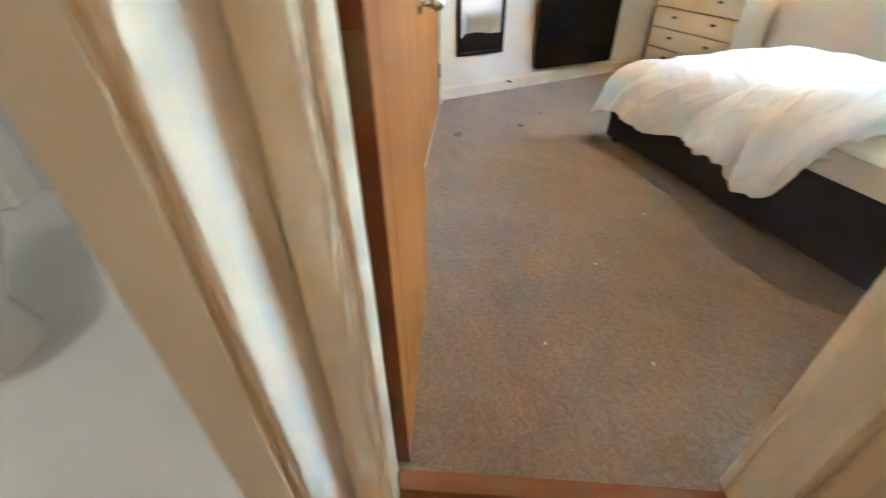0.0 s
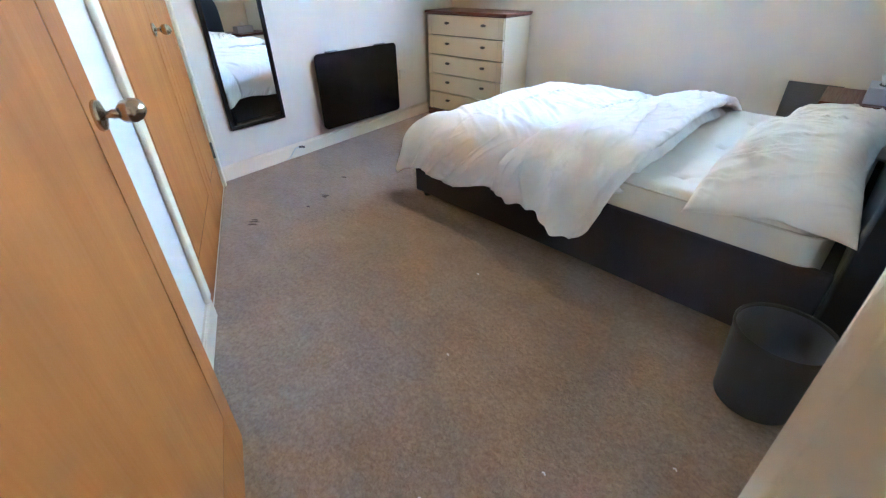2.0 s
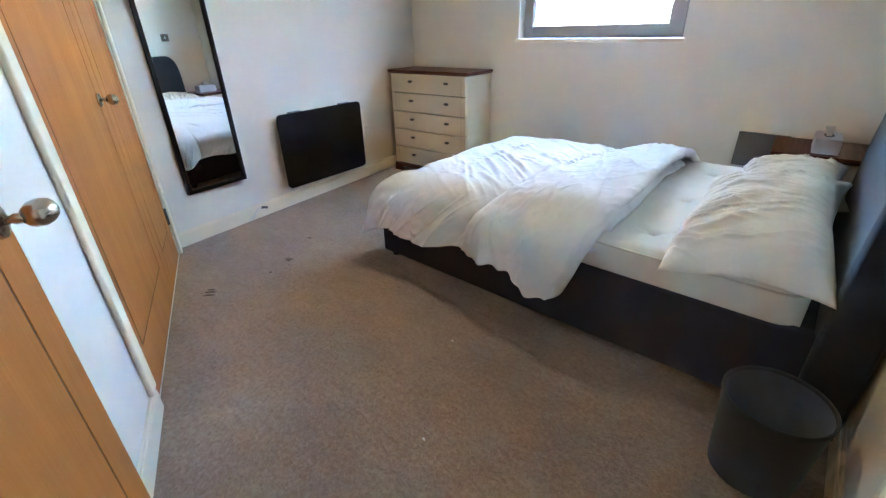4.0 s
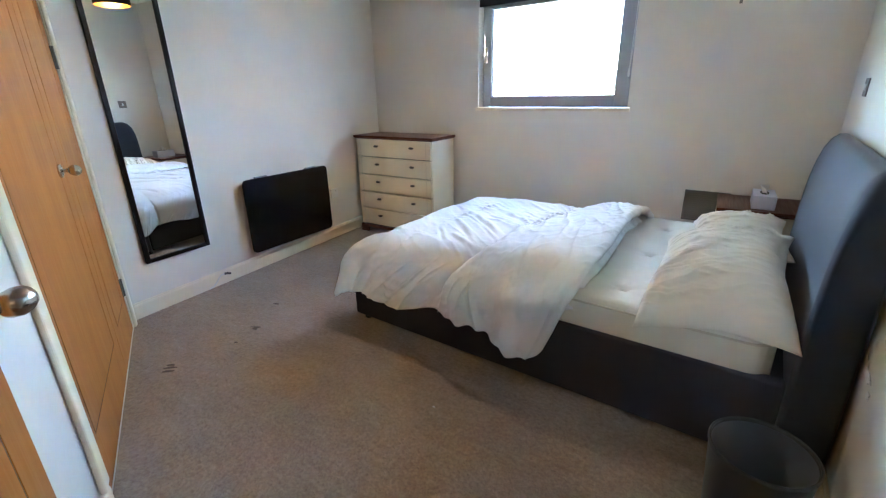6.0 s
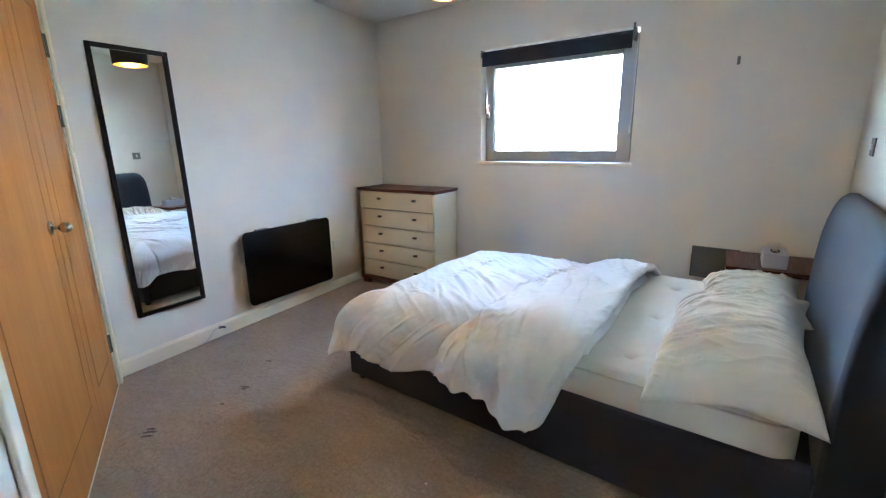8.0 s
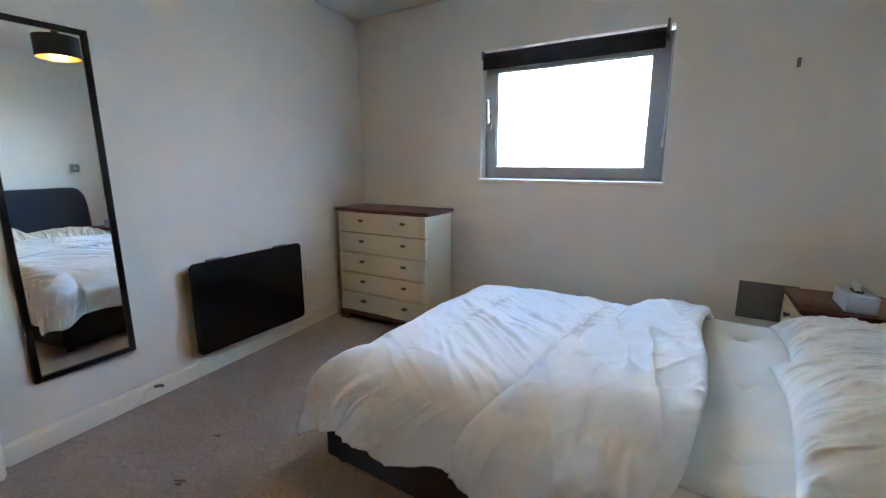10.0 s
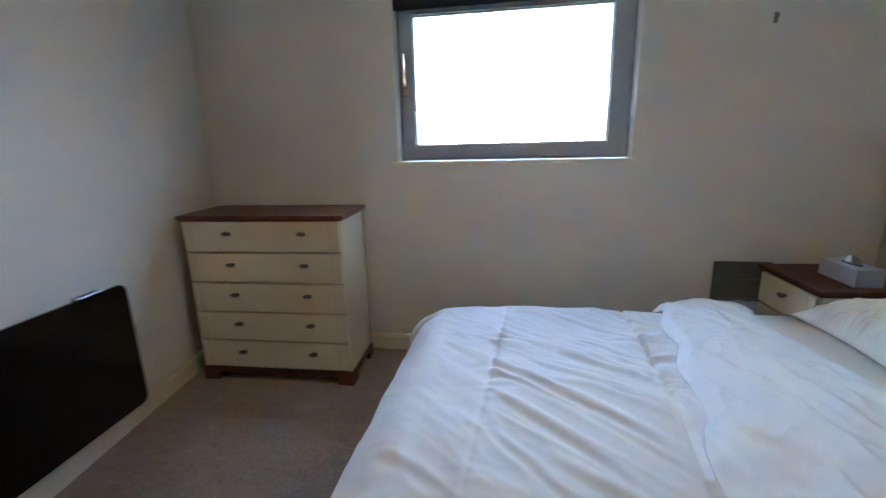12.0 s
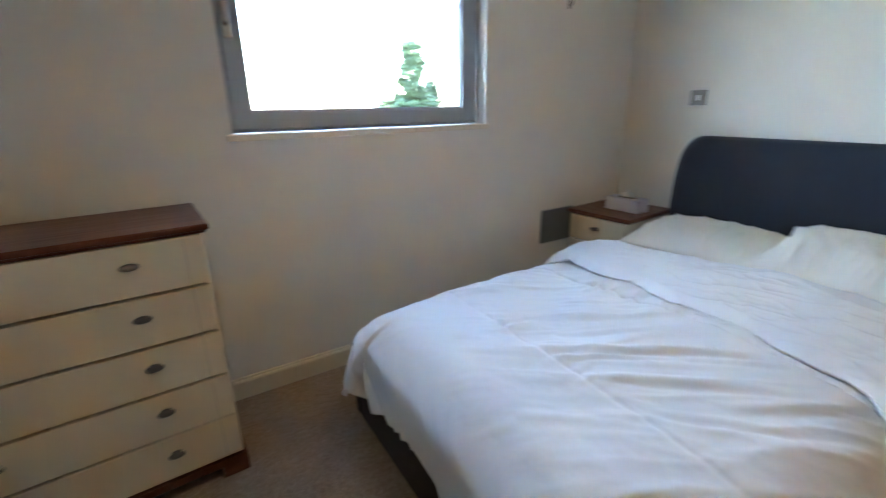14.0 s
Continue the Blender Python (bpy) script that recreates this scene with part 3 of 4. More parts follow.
def mattress_mesh():
    """Rounded slab with tuft dimples."""
    tufts = TUFTS
    x0, x1, y0, y1, r = 0.075, BL - 0.04, 0.012, BW - 0.012, 0.035

    def edge(t, a, b, n=18):
        return a + (b - a) * t

    rows = []
    nx, ny = 210, 150
    for i in range(nx + 1):
        row = []
        for k in range(ny + 1):
            x, y = edge(i / nx, x0, x1), edge(k / ny, y0, y1)
            e = min(x - x0, x1 - x, y - y0, y1 - y)
            z = MT - (r - math.sqrt(max(0, r * r - max(0, r - e) ** 2))) * 0.9
            z += 0.006 * fbm(x * 3, y * 3, 1.0) - 0.050 * min(1.0, max(0.0, (1.2 - x) / 0.12))
            for tx, ty in tufts:
                d2 = (x - tx) ** 2 + (y - ty) ** 2
                if d2 < 0.02:
                    ang = math.atan2(y - ty, x - tx)
                    z -= 0.020 * math.exp(-d2 / 0.0004) + 0.010 * math.exp(-d2 / 0.005) * (1 + 0.25 * math.sin(5 * ang + tx * 9))
            under = min(1.0, max(0.0, (1.2 - x) / 0.25))
            cx, cy, cr = x1 - 0.08, y0 + 0.08, 0.08
            if x > cx and y < cy:  # round corner at the head
                px, py = x - cx, cy - y
                k = max(px, py) / math.hypot(px, py)
                x, y = cx + px * k, cy - py * k
            row.append((x, y - 0.05 * under * max(0.0, y / y1 - 0.6), z))
        rows.append(row)
    bm = sheet(rows)
    border = [e for e in bm.edges if e.is_boundary]
    made = bmesh.ops.extrude_edge_only(bm, edges=border)
    for v in [g for g in made["geom"] if isinstance(g, bmesh.types.BMVert)]:
        v.co.z = 0.328
    return bm


mattress = thing("mattress", BED, "white tufted mattress, half uncovered on the bed base", "mattress")
part("cover", mattress_mesh(), MATTRESS, mattress, smooth=60)
for tx, ty in TUFTS:
    part("tuft", lathe([(0, 0), (0.009, 0.0005), (0.011, 0.002), (0.008, 0.004), (0, 0.0045)], 12), PIPING, mattress, "small felt tuft", Matrix.Translation((tx, ty, MT - 0.031)), 60)
for pz in (MT - 0.026,):
    loop = rounded_rect(BL - 0.110, BW - 0.018, 0.085, 6)
    pts = [(x + BL / 2 + 0.0175, y + BW / 2, pz) for x, y in loop]
    pts = [(1.16, BW - 0.011, pz), (1.4, BW - 0.009, pz)] + sorted([q for q in pts[:7] + pts[-7:] if q[0] > 1.5], key=lambda q: -q[1]) + [(1.4, 0.009, pz), (1.10, 0.009, pz)]
    part("piping", tube(pts, 0.0042, 8), PIPING, mattress, "cream piping round the mattress edge", smooth=60)


def drape(s, q, lift, wr, flare=0.16):
    """Cloth over the bed: s from the foot edge (negative hangs), q across (hangs below 0 and above the bed's width)."""
    wide = max(0.0, 1.0 - max(0.0, q) / 0.9)
    R = 0.15 + 0.055 * wide
    in0 = 0.155
    inf = 0.14 + 0.055 * wide
    ex = min(0.0, s - inf)
    far = 0.19
    ey = min(0.0, q - in0) if q < BW / 2 else max(0.0, q - (BW - far))
    d = math.hypot(ex, ey)
    bx, by = max(s, inf), min(max(q, in0), BW - far)
    puff = 0.058 + 0.030 * math.sin(math.pi * min(1, max(0, q / BW))) ** 0.8 - 0.065 * max(0.0, q / BW - 0.35)
    z = MT + puff * min(1.0, 0.22 + 0.78 * max(0.0, s - 0.05) / 0.75) + lift
    if d < 1e-6:
        return Vector((bx, by, z + wr))
    ox, oy = ex / d, ey / d
    R = R if ey <= 0 else 0.20
    a = d / R
    if a < math.pi / 2:
        out, down = R * math.sin(a), R * (1 - math.cos(a))
        nz, no = math.cos(a), math.sin(a)
    else:
        rest = d - R * math.pi / 2
        out, down = R + flare * rest, R + rest * 0.985
        nz, no = 0.0, 1.0
    out += (lift + wr * 0.9) * no
    ear = min(max(0.0, -ex), max(0.0, -ey))
    out += 0.10 * ear + 0.10 * min(max(0.0, -ex), max(0.0, ey))
    if ex < 0 and ey < 0:  # squarer in plan at the corner
        out = out / (ox ** 4 + oy ** 4) ** 0.25 + 0.06 * min(abs(ox), abs(oy))
    p = Vector((bx + ox * out, by + oy * out, z - lift * (1 - nz) - down + wr * nz + 0.16 * ear))
    # the cloth lies outside the bed base
    low = min(1.0, max(0.0, (0.47 - p.z) / 0.12))
    low = low * low * (3 - 2 * low)
    if ex < 0 and ey == 0:
        p.x += (min(p.x, -0.022) - p.x) * low
    if ey < 0 and ex == 0:
        p.y += (min(p.y, -0.022) - p.y) * low
    return p


def ridge(x, y, seed):
    n = fbm(x, y, seed, 3)
    return (1 - min(1.0, abs(n) * 2.4)) ** 2


# long pulled creases between the two stitched lines: start, end, height, width
PULLS = [(0.38, 0.70, 0.80, 0.30, 0.016, 0.016), (0.46, 0.76, 0.84, 0.43, 0.010, 0.011), (0.56, 0.80, 0.83, 0.56, 0.012, 0.013), (0.62, 0.90, 0.84, 0.72, 0.008, 0.010), (0.37, 0.52, 0.70, 0.20, 0.012, 0.016), (0.36, 0.36, 0.55, 0.14, 0.010, 0.013), (0.42, 0.60, 0.60, 0.44, 0.008, 0.008), (0.36, 0.64, 0.47, 0.56, 0.007, 0.008), (0.60, 0.44, 0.84, 0.20, 0.009, 0.010), (0.66, 0.60, 0.82, 0.46, 0.007, 0.007), (0.50, 0.27, 0.78, 0.10, 0.010, 0.015), (0.12, 0.55, 0.30, 0.36, 0.008, 0.014), (0.10, 0.30, 0.28, 0.16, 0.010, 0.014), (0.16, 0.86, 0.33, 0.70, 0.006, 0.012), (0.90, 0.95, 1.00, 1.10, 0.007, 0.012)]


def pulled(s, q):
    w = 0.0
    bend = 0.022 * fbm(s * 2.5, q * 2.5, 1.7, 2)
    for s0, q0, s1, q1, amp, wide in PULLS:
        ds, dq = s1 - s0, q1 - q0
        n = ds * ds + dq * dq
        t = ((s - s0) * ds + (q - q0) * dq) / n
        if 0 < t < 1:
            d = ((s - s0) * dq - (q - q0) * ds) / math.sqrt(n) + bend
            if abs(d) < 5 * wide:
                k = math.sin(math.pi * t ** 0.7) ** 0.8
                w += 0.62 * amp * k * (math.exp(-((d / wide) ** 2)) - 0.75 * math.exp(-(((d - 1.7 * wide) / wide) ** 2)))
    return w


def wrinkle(s, q):
    hang = max(0.0, 0.05 - s, 0.05 - q, q - BW + 0.05)
    c, d = math.cos(-0.72), math.sin(-0.72)
    a, b = s * c + q * d, -s * d + q * c
    w = 0.022 * fbm(s * 1.9, q * 1.9, 3.1, 2) + 0.006 * fbm(s * 5, q * 5, 7.7, 2)
    flat = max(0.0, 1 - hang / 0.10)
    w += flat * min(1.0, 0.35 + max(0.0, s - 0.1) * 2.2) * (0.008 * ridge(a * 1.3, b * 5.0, 5.0) + 0.0035 * ridge(a * 2.2 + 4, b * 11, 9.0) - 0.004)
    along = s - q
    w += min(1.0, hang / 0.22) * (0.020 * math.sin(along * 27 + 5 * fbm(along * 2.5, 0.3, 2.0, 2)) * (0.5 + fbm(along * 3, 1.5, 4.0, 2)) + 0.012 * ridge(along * 9, hang * 2.5, 6.0))
    w += pulled(s, q)
    # stitched line with puckers across the foot end
    for line, wide in ((0.345 + 0.05 * (q - 0.7), 0.05), (0.825 + 0.04 * (q - 0.7), 0.05)):
        near = abs(s - line)
        if near < 0.2:
            w -= (0.0025 if line < 0.6 else 0.010) * math.exp(-((near / 0.008) ** 2))
            w += (0.010 if line < 0.6 else 0.017) * math.exp(-near / wide) * math.sin(q * 95 + s * 18 + 16 * fbm(q * 4, s * 2, 8.0, 2)) * max(0.0, fbm(q * 3.1, 0.4, 5.5, 2) + 0.45) * (1 if s > line else 0.35)
    w += 0.0010 * fbm(s * 26, q * 26, 2.2, 2) + flat * 0.003 * ridge(a * 3.0 + 2, b * 15, 12.0) * max(0.0, 0.3 + fbm(s * 2.2, q * 2.2, 14.0, 2))
    return w


def crease(q):
    """Where the turned-back part bends, along the bed."""
    return 1.285 + 0.035 * math.sin(q * 4.2 + 0.6) + 0.03 * (q - 0.7)


def hem(q):
    """Loose edge of the turned-back part."""
    return 0.93 + 0.16 * (min(1.2, max(0.0, q)) - 0.9) - 0.36 * max(0.0, 0.15 - q) + 0.012 * math.sin(q * 17)


def duvet_body():
    rows = []
    nq, ns = 300, 270
    for k in range(nq + 1):
        t = k / nq
        row = []
        hang0 = 0.25
        for i in range(ns + 1):
            u = i / ns
            q0 = -hang0 + 0.03 * math.sin(u * 11 + 1) + 0.21 * max(0.0, (u - 0.66) / 0.34)
            q = q0 + (BW + 0.19 - q0) * t
            s0 = -0.205 + 0.02 * math.sin(q * 9) + 0.11 * math.exp(-(((q - q0) / 0.10) ** 2))
            s1 = crease(q) - 0.01
            s = s0 + (s1 - s0) * u
            end = max(0.0, (s - s1 + 0.10) / 0.10)
            row.append(drape(s, q, -0.05 * end ** 2, wrinkle(s, q)))
        rows.append(row)
    return sheet(rows)


def duvet_fold():
    rows = []
    nq, ns = 280, 130
    for k in range(nq + 1):
        t = k / nq
        row = []
        for i in range(ns + 1):
            u = i / ns
            # the near corner hangs lowest a little short of the bend
            low = 0.238 + 0.066 * math.exp(-(((u - 0.20) / 0.26) ** 2)) - 0.05 * max(0.0, 0.14 - u) / 0.14
            q0 = -low + 0.008 * math.sin(u * 40)
            q = q0 + (BW + 0.15 - q0) * t
            c, h = crease(q), hem(q)
            hang = max(0.0, -q)
            c -= 0.22 * hang
            if u < 0.14:
                a = math.pi * (u / 0.14)
                s, lift = c + 0.034 * math.sin(a) - 0.03, 0.004 + 0.024 * (1 - math.cos(a))
            else:
                v = (u - 0.14) / 0.86
                s = c - 0.03 + (h - c + 0.03) * v
                lift = 0.016 * min(1.0, hang / 0.1) + (0.052 - 0.030 * v + 0.010 * math.sin(math.pi * v)) * (1.0 - max(0.0, (v - 0.88) / 0.12) ** 2 * (1.1 if hang == 0 else 1.1 - 0.8 * min(1.0, hang / 0.1)))
            w = 0.016 * fbm(s * 2.4 + 9, q * 1.7, 4.0, 3) + 0.010 * ridge(s * 6.0 + q * 1.5 + 7, q * 1.8, 3.0) + 0.0010 * fbm(s * 24, q * 24, 6.0, 2) + 0.005 * ridge(s * 8.0 - q * 5.0 + 3, q * 4.0 + s * 4, 13.0) + min(1.0, hang / 0.2) * 0.018 * math.sin(s * 26 + 3 * fbm(s * 3, q, 1.0, 2))
            row.append(drape(s, q, lift, w))
        rows.append(row)
    return sheet(rows)


duvet = thing("duvet", BED, "rumpled white cotton duvet turned back on the bed", "duvet")
for nm, bm, lab in (("body", duvet_body(), ""), ("turned_back_fold", duvet_fold(), "smooth white underside folded over")):
    ob = part(nm, bm, DUVET, duvet, lab, smooth=180)
    so = ob.modifiers.new("thick", "SOLIDIFY")
    so.thickness, so.offset = 0.012, -1


def pillow_mesh(L, W, T, seed, sag=0.0, droop=0.0):
    rows_top, rows_low = [], []
    n, m = 200, 130
    for side in (1, -1):
        for i in range(n + 1):
            a = -1 + 2 * i / n
            row = []
            for k in range(m + 1):
                b = -1 + 2 * k / m
                ea, eb = 1 - abs(a) ** 2.5, 1 - abs(b) ** 2.3
                h = T * max(0.0, ea * eb) ** 0.52
                x = L / 2 * a * (1 - 0.09 * (1 - b * b))
                y = W / 2 * b * (1 - 0.14 * (1 - a * a))
                rim = max(abs(a), abs(b))
                soft = 1 - rim ** 8
                warp = 0.5 * fbm(x * 3, y * 4, seed + 2, 2)
                foot = min(1.0, max(0.0, (b + 0.45) / 0.9))
                fold = soft * (0.4 + 0.6 * foot) * (0.019 * ridge(x * 15.0 + y * 2.2 + 1.4 * warp, y * 1.7 + seed, seed) + 0.008 * ridge(x * 30.0 - y * 3.0 + 2 * warp, y * 3.2, seed + 5))
                scrunch = math.exp(-(((a - 0.62) / 0.34) ** 2) - ((b + 0.45) / 0.38) ** 2)
                fold += soft * scrunch * (0.018 * ridge(x * 9 + y * 7, y * 11 - x * 5, seed + 9) - 0.006)
                fold += 0.010 * fbm(x * 5, y * 5, seed, 3) + 0.0012 * fbm(x * 40, y * 40, seed + 4, 2)
                fold += 0.009 * math.sin(22 * b + 6 * fbm(a * 2, b, seed, 2)) * max(0, abs(a) - 0.62) * (1 - abs(a) ** 10)
                z = side * h * (1.0 if side > 0 else 0.55) + (fold if side > 0 else fold * 0.3) * (1 if ea * eb > 0 else 0)
                row.append((x, y + 0.006 * fbm(x * 5, y * 5, seed + 3), z + sag * (a * a) - droop * (max(0.0, -a - 0.62) ** 1.3 + 0.75 * max(0.0, -a - 0.45) * max(0.0, -b - 0.1))))
            (rows_top if side > 0 else rows_low).append(row)
    bm = sheet(rows_top)
    low = sheet(rows_low)
    me = bpy.data.meshes.new("tmp")
    low.to_mesh(me)
    low.free()
    bm.from_mesh(me)
    bpy.data.meshes.remove(me)
    bmesh.ops.remove_doubles(bm, verts=bm.verts, dist=0.0008)
    return bm


def pillow(m, seed, label, L, W, T, mat, sag, droop=0.0):
    p = new("pillow", mesh_of("pillow", pillow_mesh(L, W, T, seed, sag, droop), mat, 180))
    p.matrix_world = m
    tagged(p, label, "pillow", "pillows on the bed")
    return p


pillow(BED @ Matrix.Translation((1.738, 0.965, MT + 0.050)) @ Matrix.Rotation(radians(-9), 4, "Y") @ Matrix.Rotation(radians(92), 4, "Z"), 2.3, "plump white pillow lying against the headboard", 0.72, 0.43, 0.098, PILLOW, -0.008)
pillow(BED @ Matrix.Translation((1.715, 0.325, MT + 0.088)) @ Matrix.Rotation(radians(-12), 4, "Y") @ Matrix.Rotation(radians(5), 4, "X") @ Matrix.Rotation(radians(90), 4, "Z"), 5.1, "creased ivory cotton pillow overhanging the mattress edge", 0.74, 0.475, 0.122, PILLOW, -0.012, 0.155)

# ---- chest of drawers ----


def cup_knob(parent, m):
    """Small oval pewter knob on a stem; local z out of the drawer."""
    k = part("knob", lathe([(0, 0), (0.007, 0), (0.006, 0.006), (0.005, 0.010), (0.009, 0.013), (0.012, 0.017), (0.011, 0.022), (0.006, 0.025), (0, 0.0255)], 18), PEWTER, parent, "oval pewter knob", m, 60)
    k.scale = (2.0, 0.9, 1.0)
    return k


def moulded_top(parent, x0, x1, y0, y1, z, t, over=0.018):
    """Board with a stepped, rounded edge."""
    bm = bmesh.new()
    steps = [(0.0, 0.0), (over * 0.35, 0.0), (over * 0.6, t * 0.30), (over * 0.9, t * 0.36), (over, t * 0.55), (over, t * 0.85), (over * 0.85, t)]
    rings_ = []
    for d, h in steps:
        rings_.append([bm.verts.new(p) for p in ((x0 - d, y0 - d, z + h), (x1 + d, y0 - d, z + h), (x1 + d, y1, z + h), (x0 - d, y1, z + h))])
    for a, b in zip(rings_, rings_[1:]):
        for k in range(4):
            bm.faces.new((a[k], a[(k + 1) % 4], b[(k + 1) % 4], b[k]))
    bm.faces.new(rings_[0][::-1])
    bm.faces.new(rings_[-1])
    return part("top", bm, MAHOGANY, parent, "dark reddish stained wood top", smooth=30)


def drawer_unit(m, name, label, w, d, h, tops, pitch, knobs, group=""):
    """Cream carcass with red wood top and bracket plinth; front faces local -y at 0."""
    c = thing(name, m, label, "chest of drawers" if len(tops) > 3 else "bedside table", group)
    zt = h - 0.028
    part("side", soft_box((0, 0.004, 0.055), (0.018, d, zt), 0.002, 1), CREAM, c)
    part("side", soft_box((w - 0.018, 0.004, 0.055), (w, d, zt), 0.002, 1), CREAM, c)
    part("back", boxes(((0.018, d - 0.01, 0.06), (w - 0.018, d - 0.002, zt))), CREAM, c)
    # Black sheet behind the drawers paints the shade of the gaps.
    part("gap_shade", boxes(((0.018, 0.022, 0.06), (w - 0.018, 0.03, zt))), BLACK_PLASTIC, c, "black sheet that paints shade into the drawer gaps")
    moulded_top(c, 0, w, 0, d, zt, 0.028)
    for z1 in tops:
        dr = part("drawer", soft_box((0.006, -0.012, z1 - pitch + 0.0085), (w - 0.006, 0.02, z1), 0.003, 2), CREAM, c, smooth=35)
        # Thin raised strips carry the routed line's shade as darker cream.
        for gx in (0.052, w - 0.054):
            part("bead_shade", boxes(((gx, -0.0124, z1 - pitch + 0.012), (gx + 0.002, -0.0118, z1 - 0.006))), SHADOW_LINE, dr, "fine upright strip painted as a routed line's shade")
        for kx in knobs:
            cup_knob(dr, Matrix.Translation((kx, -0.012, z1 - 0.056)) @ Matrix.Rotation(radians(90), 4, "X"))
    plinth = bmesh.new()
    bm_box(plinth, (-0.008, -0.014, 0.045), (w + 0.008, 0.006, 0.070))
    for x0, x1 in ((-0.008, 0.075), (w - 0.075, w + 0.008)):
        bm_box(plinth, (x0, -0.014, 0.0), (x1, 0.006, 0.045))
    part("plinth", plinth, MAHOGANY, c, "dark reddish wood bracket plinth")
    for x0, x1 in ((-0.008, 0.010), (w - 0.010, w + 0.008)):
        part("plinth_side", boxes(((x0, 0.006, 0.045), (x1, d, 0.070)), ((x0, 0.006, 0), (x1, 0.07, 0.045)), ((x0, d - 0.07, 0), (x1, d, 0.045))), MAHOGANY, c)
    return c


drawer_unit(Matrix.Translation((0.128, 3.876, 0)) @ Matrix.Rotation(radians(2.6), 4, "Z"), "chest_of_drawers", "cream five-drawer chest with red wood top and plinth", 0.822, 0.345, 0.893, [0.862 - 0.158 * i for i in range(5)], 0.158, (0.247, 0.632))
drawer_unit(Matrix.Translation((2.978, 4.292, 0)) @ Matrix.Rotation(radians(-86), 4, "Z"), "bedside_table", "cream bedside table with red wood top in the corner", 0.385, 0.44, 0.592, [0.560, 0.405, 0.250], 0.155, (0.193,))

# ---- tissue box on the bedside table ----
tb = thing("tissue_box", Matrix.Translation((3.140, 3.955, 0.5925)) @ Matrix.Rotation(radians(3), 4, "Z"), "pale blue tissue box with a tissue pulled up", "tissue box")
part("carton", soft_box((0.008, 0, 0), (0.117, 0.215, 0.076), 0.003, 2), CARDBOARD, tb)
# Black oval stands for the shade inside; the carton top has no hole.
part("slot", prism([(0.0625 + 0.022 * math.cos(a * 0.3927), 0.1075 + 0.055 * math.sin(a * 0.3927)) for a in range(16)], 0.0762, 0.0772), BLACK_PLASTIC, tb, "black oval painted as the shade in the opening")
rows = []
for i in range(13):
    a = i / 12
    row = []
    for k in range(15):
        b = -1 + 2 * k / 14
        row.append((0.0625 + 0.010 * math.sin(5 * b + 2 * a) + 0.022 * a * math.sin(3 * b), 0.1075 + 0.042 * b * (0.6 + 0.5 * a), 0.074 + 0.056 * a * (1 - 0.45 * abs(b + 0.25)) + 0.006 * math.sin(7 * b)))
    rows.append(row)
part("tissue", sheet(rows), TISSUE, tb, "crumpled white tissue", smooth=180)

# ---- mirror and heater on the left wall ----
MB = Vector((0.270, 1.963, 0.311))
mang = radians(94.84)
MW, MH = 0.40, 1.50
mirror = thing("wall_mirror", Matrix.Translation(MB) @ Matrix.Rotation(mang, 4, "Z") @ Matrix.Rotation(radians(-0.44), 4, "X"), "tall narrow mirror in a black wooden frame on the wall", "mirror")
part("glass", boxes(((0.02, 0.010, 0.02), (MW - 0.02, 0.0115, MH - 0.02))), MIRROR, mirror, "silvered mirror glass")
for lo, hi in (((0, 0, 0), (0.024, 0.024, MH)), ((MW - 0.024, 0, 0), (MW, 0.024, MH)), ((0.0245, 0, 0), (MW - 0.0245, 0.024, 0.024)), ((0.0245, 0, MH - 0.024), (MW - 0.0245, 0.024, MH))):
    part("frame_side", soft_box(lo, hi, 0.002, 1), BLACK_WOOD, mirror)

HL, HR_ = Vector((0.229, 2.666, 0)), Vector((0.188, 3.449, 0))
hang_ = math.atan2(HR_.y - HL.y, HR_.x - HL.x)
HW = (HR_ - HL).length
heater = thing("panel_heater", Matrix.Translation(HL) @ Matrix.Rotation(hang_, 4, "Z"), "black glass panel heater mounted low on the wall", "heater")
HZ0, HZ1 = 0.147, 0.687
XZ = Matrix.Translation((HW / 2, 0.0, (HZ0 + HZ1) / 2)) @ Matrix.Rotation(radians(90), 4, "X")
bm = prism(rounded_rect(HW, HZ1 - HZ0, 0.035, 8), -0.012, 0.0)
bmesh.ops.bevel(bm, geom=[e for e in bm.edges if e.calc_face_angle(0) > 1.0], offset=0.002, segments=2, affect="EDGES")
part("glass_panel", bm, BLACK_GLASS, heater, "glossy black glass front", XZ, 40)
part("housing", soft_box((0.05, 0.014, HZ0 + 0.03), (HW - 0.05, 0.05, HZ1 - 0.012), 0.006), BLACK_PLASTIC, heater)
for bx in (0.16, HW - 0.16):
    part("wall_bracket", soft_box((bx - 0.045, 0.0505, HZ0 + 0.06), (bx + 0.045, 0.075, HZ1 - 0.04), 0.003), STEEL_DULL, heater, "grey wall bracket")
    part("clip", soft_box((bx - 0.05, 0.004, HZ1 - 0.014), (bx + 0.05, 0.032, HZ1 + 0.007), 0.004), PEWTER, heater, "dark metal top clip")
part("control_box", soft_box((HW - 0.22, 0.016, HZ0 + 0.004), (HW - 0.12, 0.05, HZ0 + 0.029), 0.004), BLACK_PLASTIC, heater)


def on_left(along, off, z):
    return LEFT @ Vector((along, -off, z))


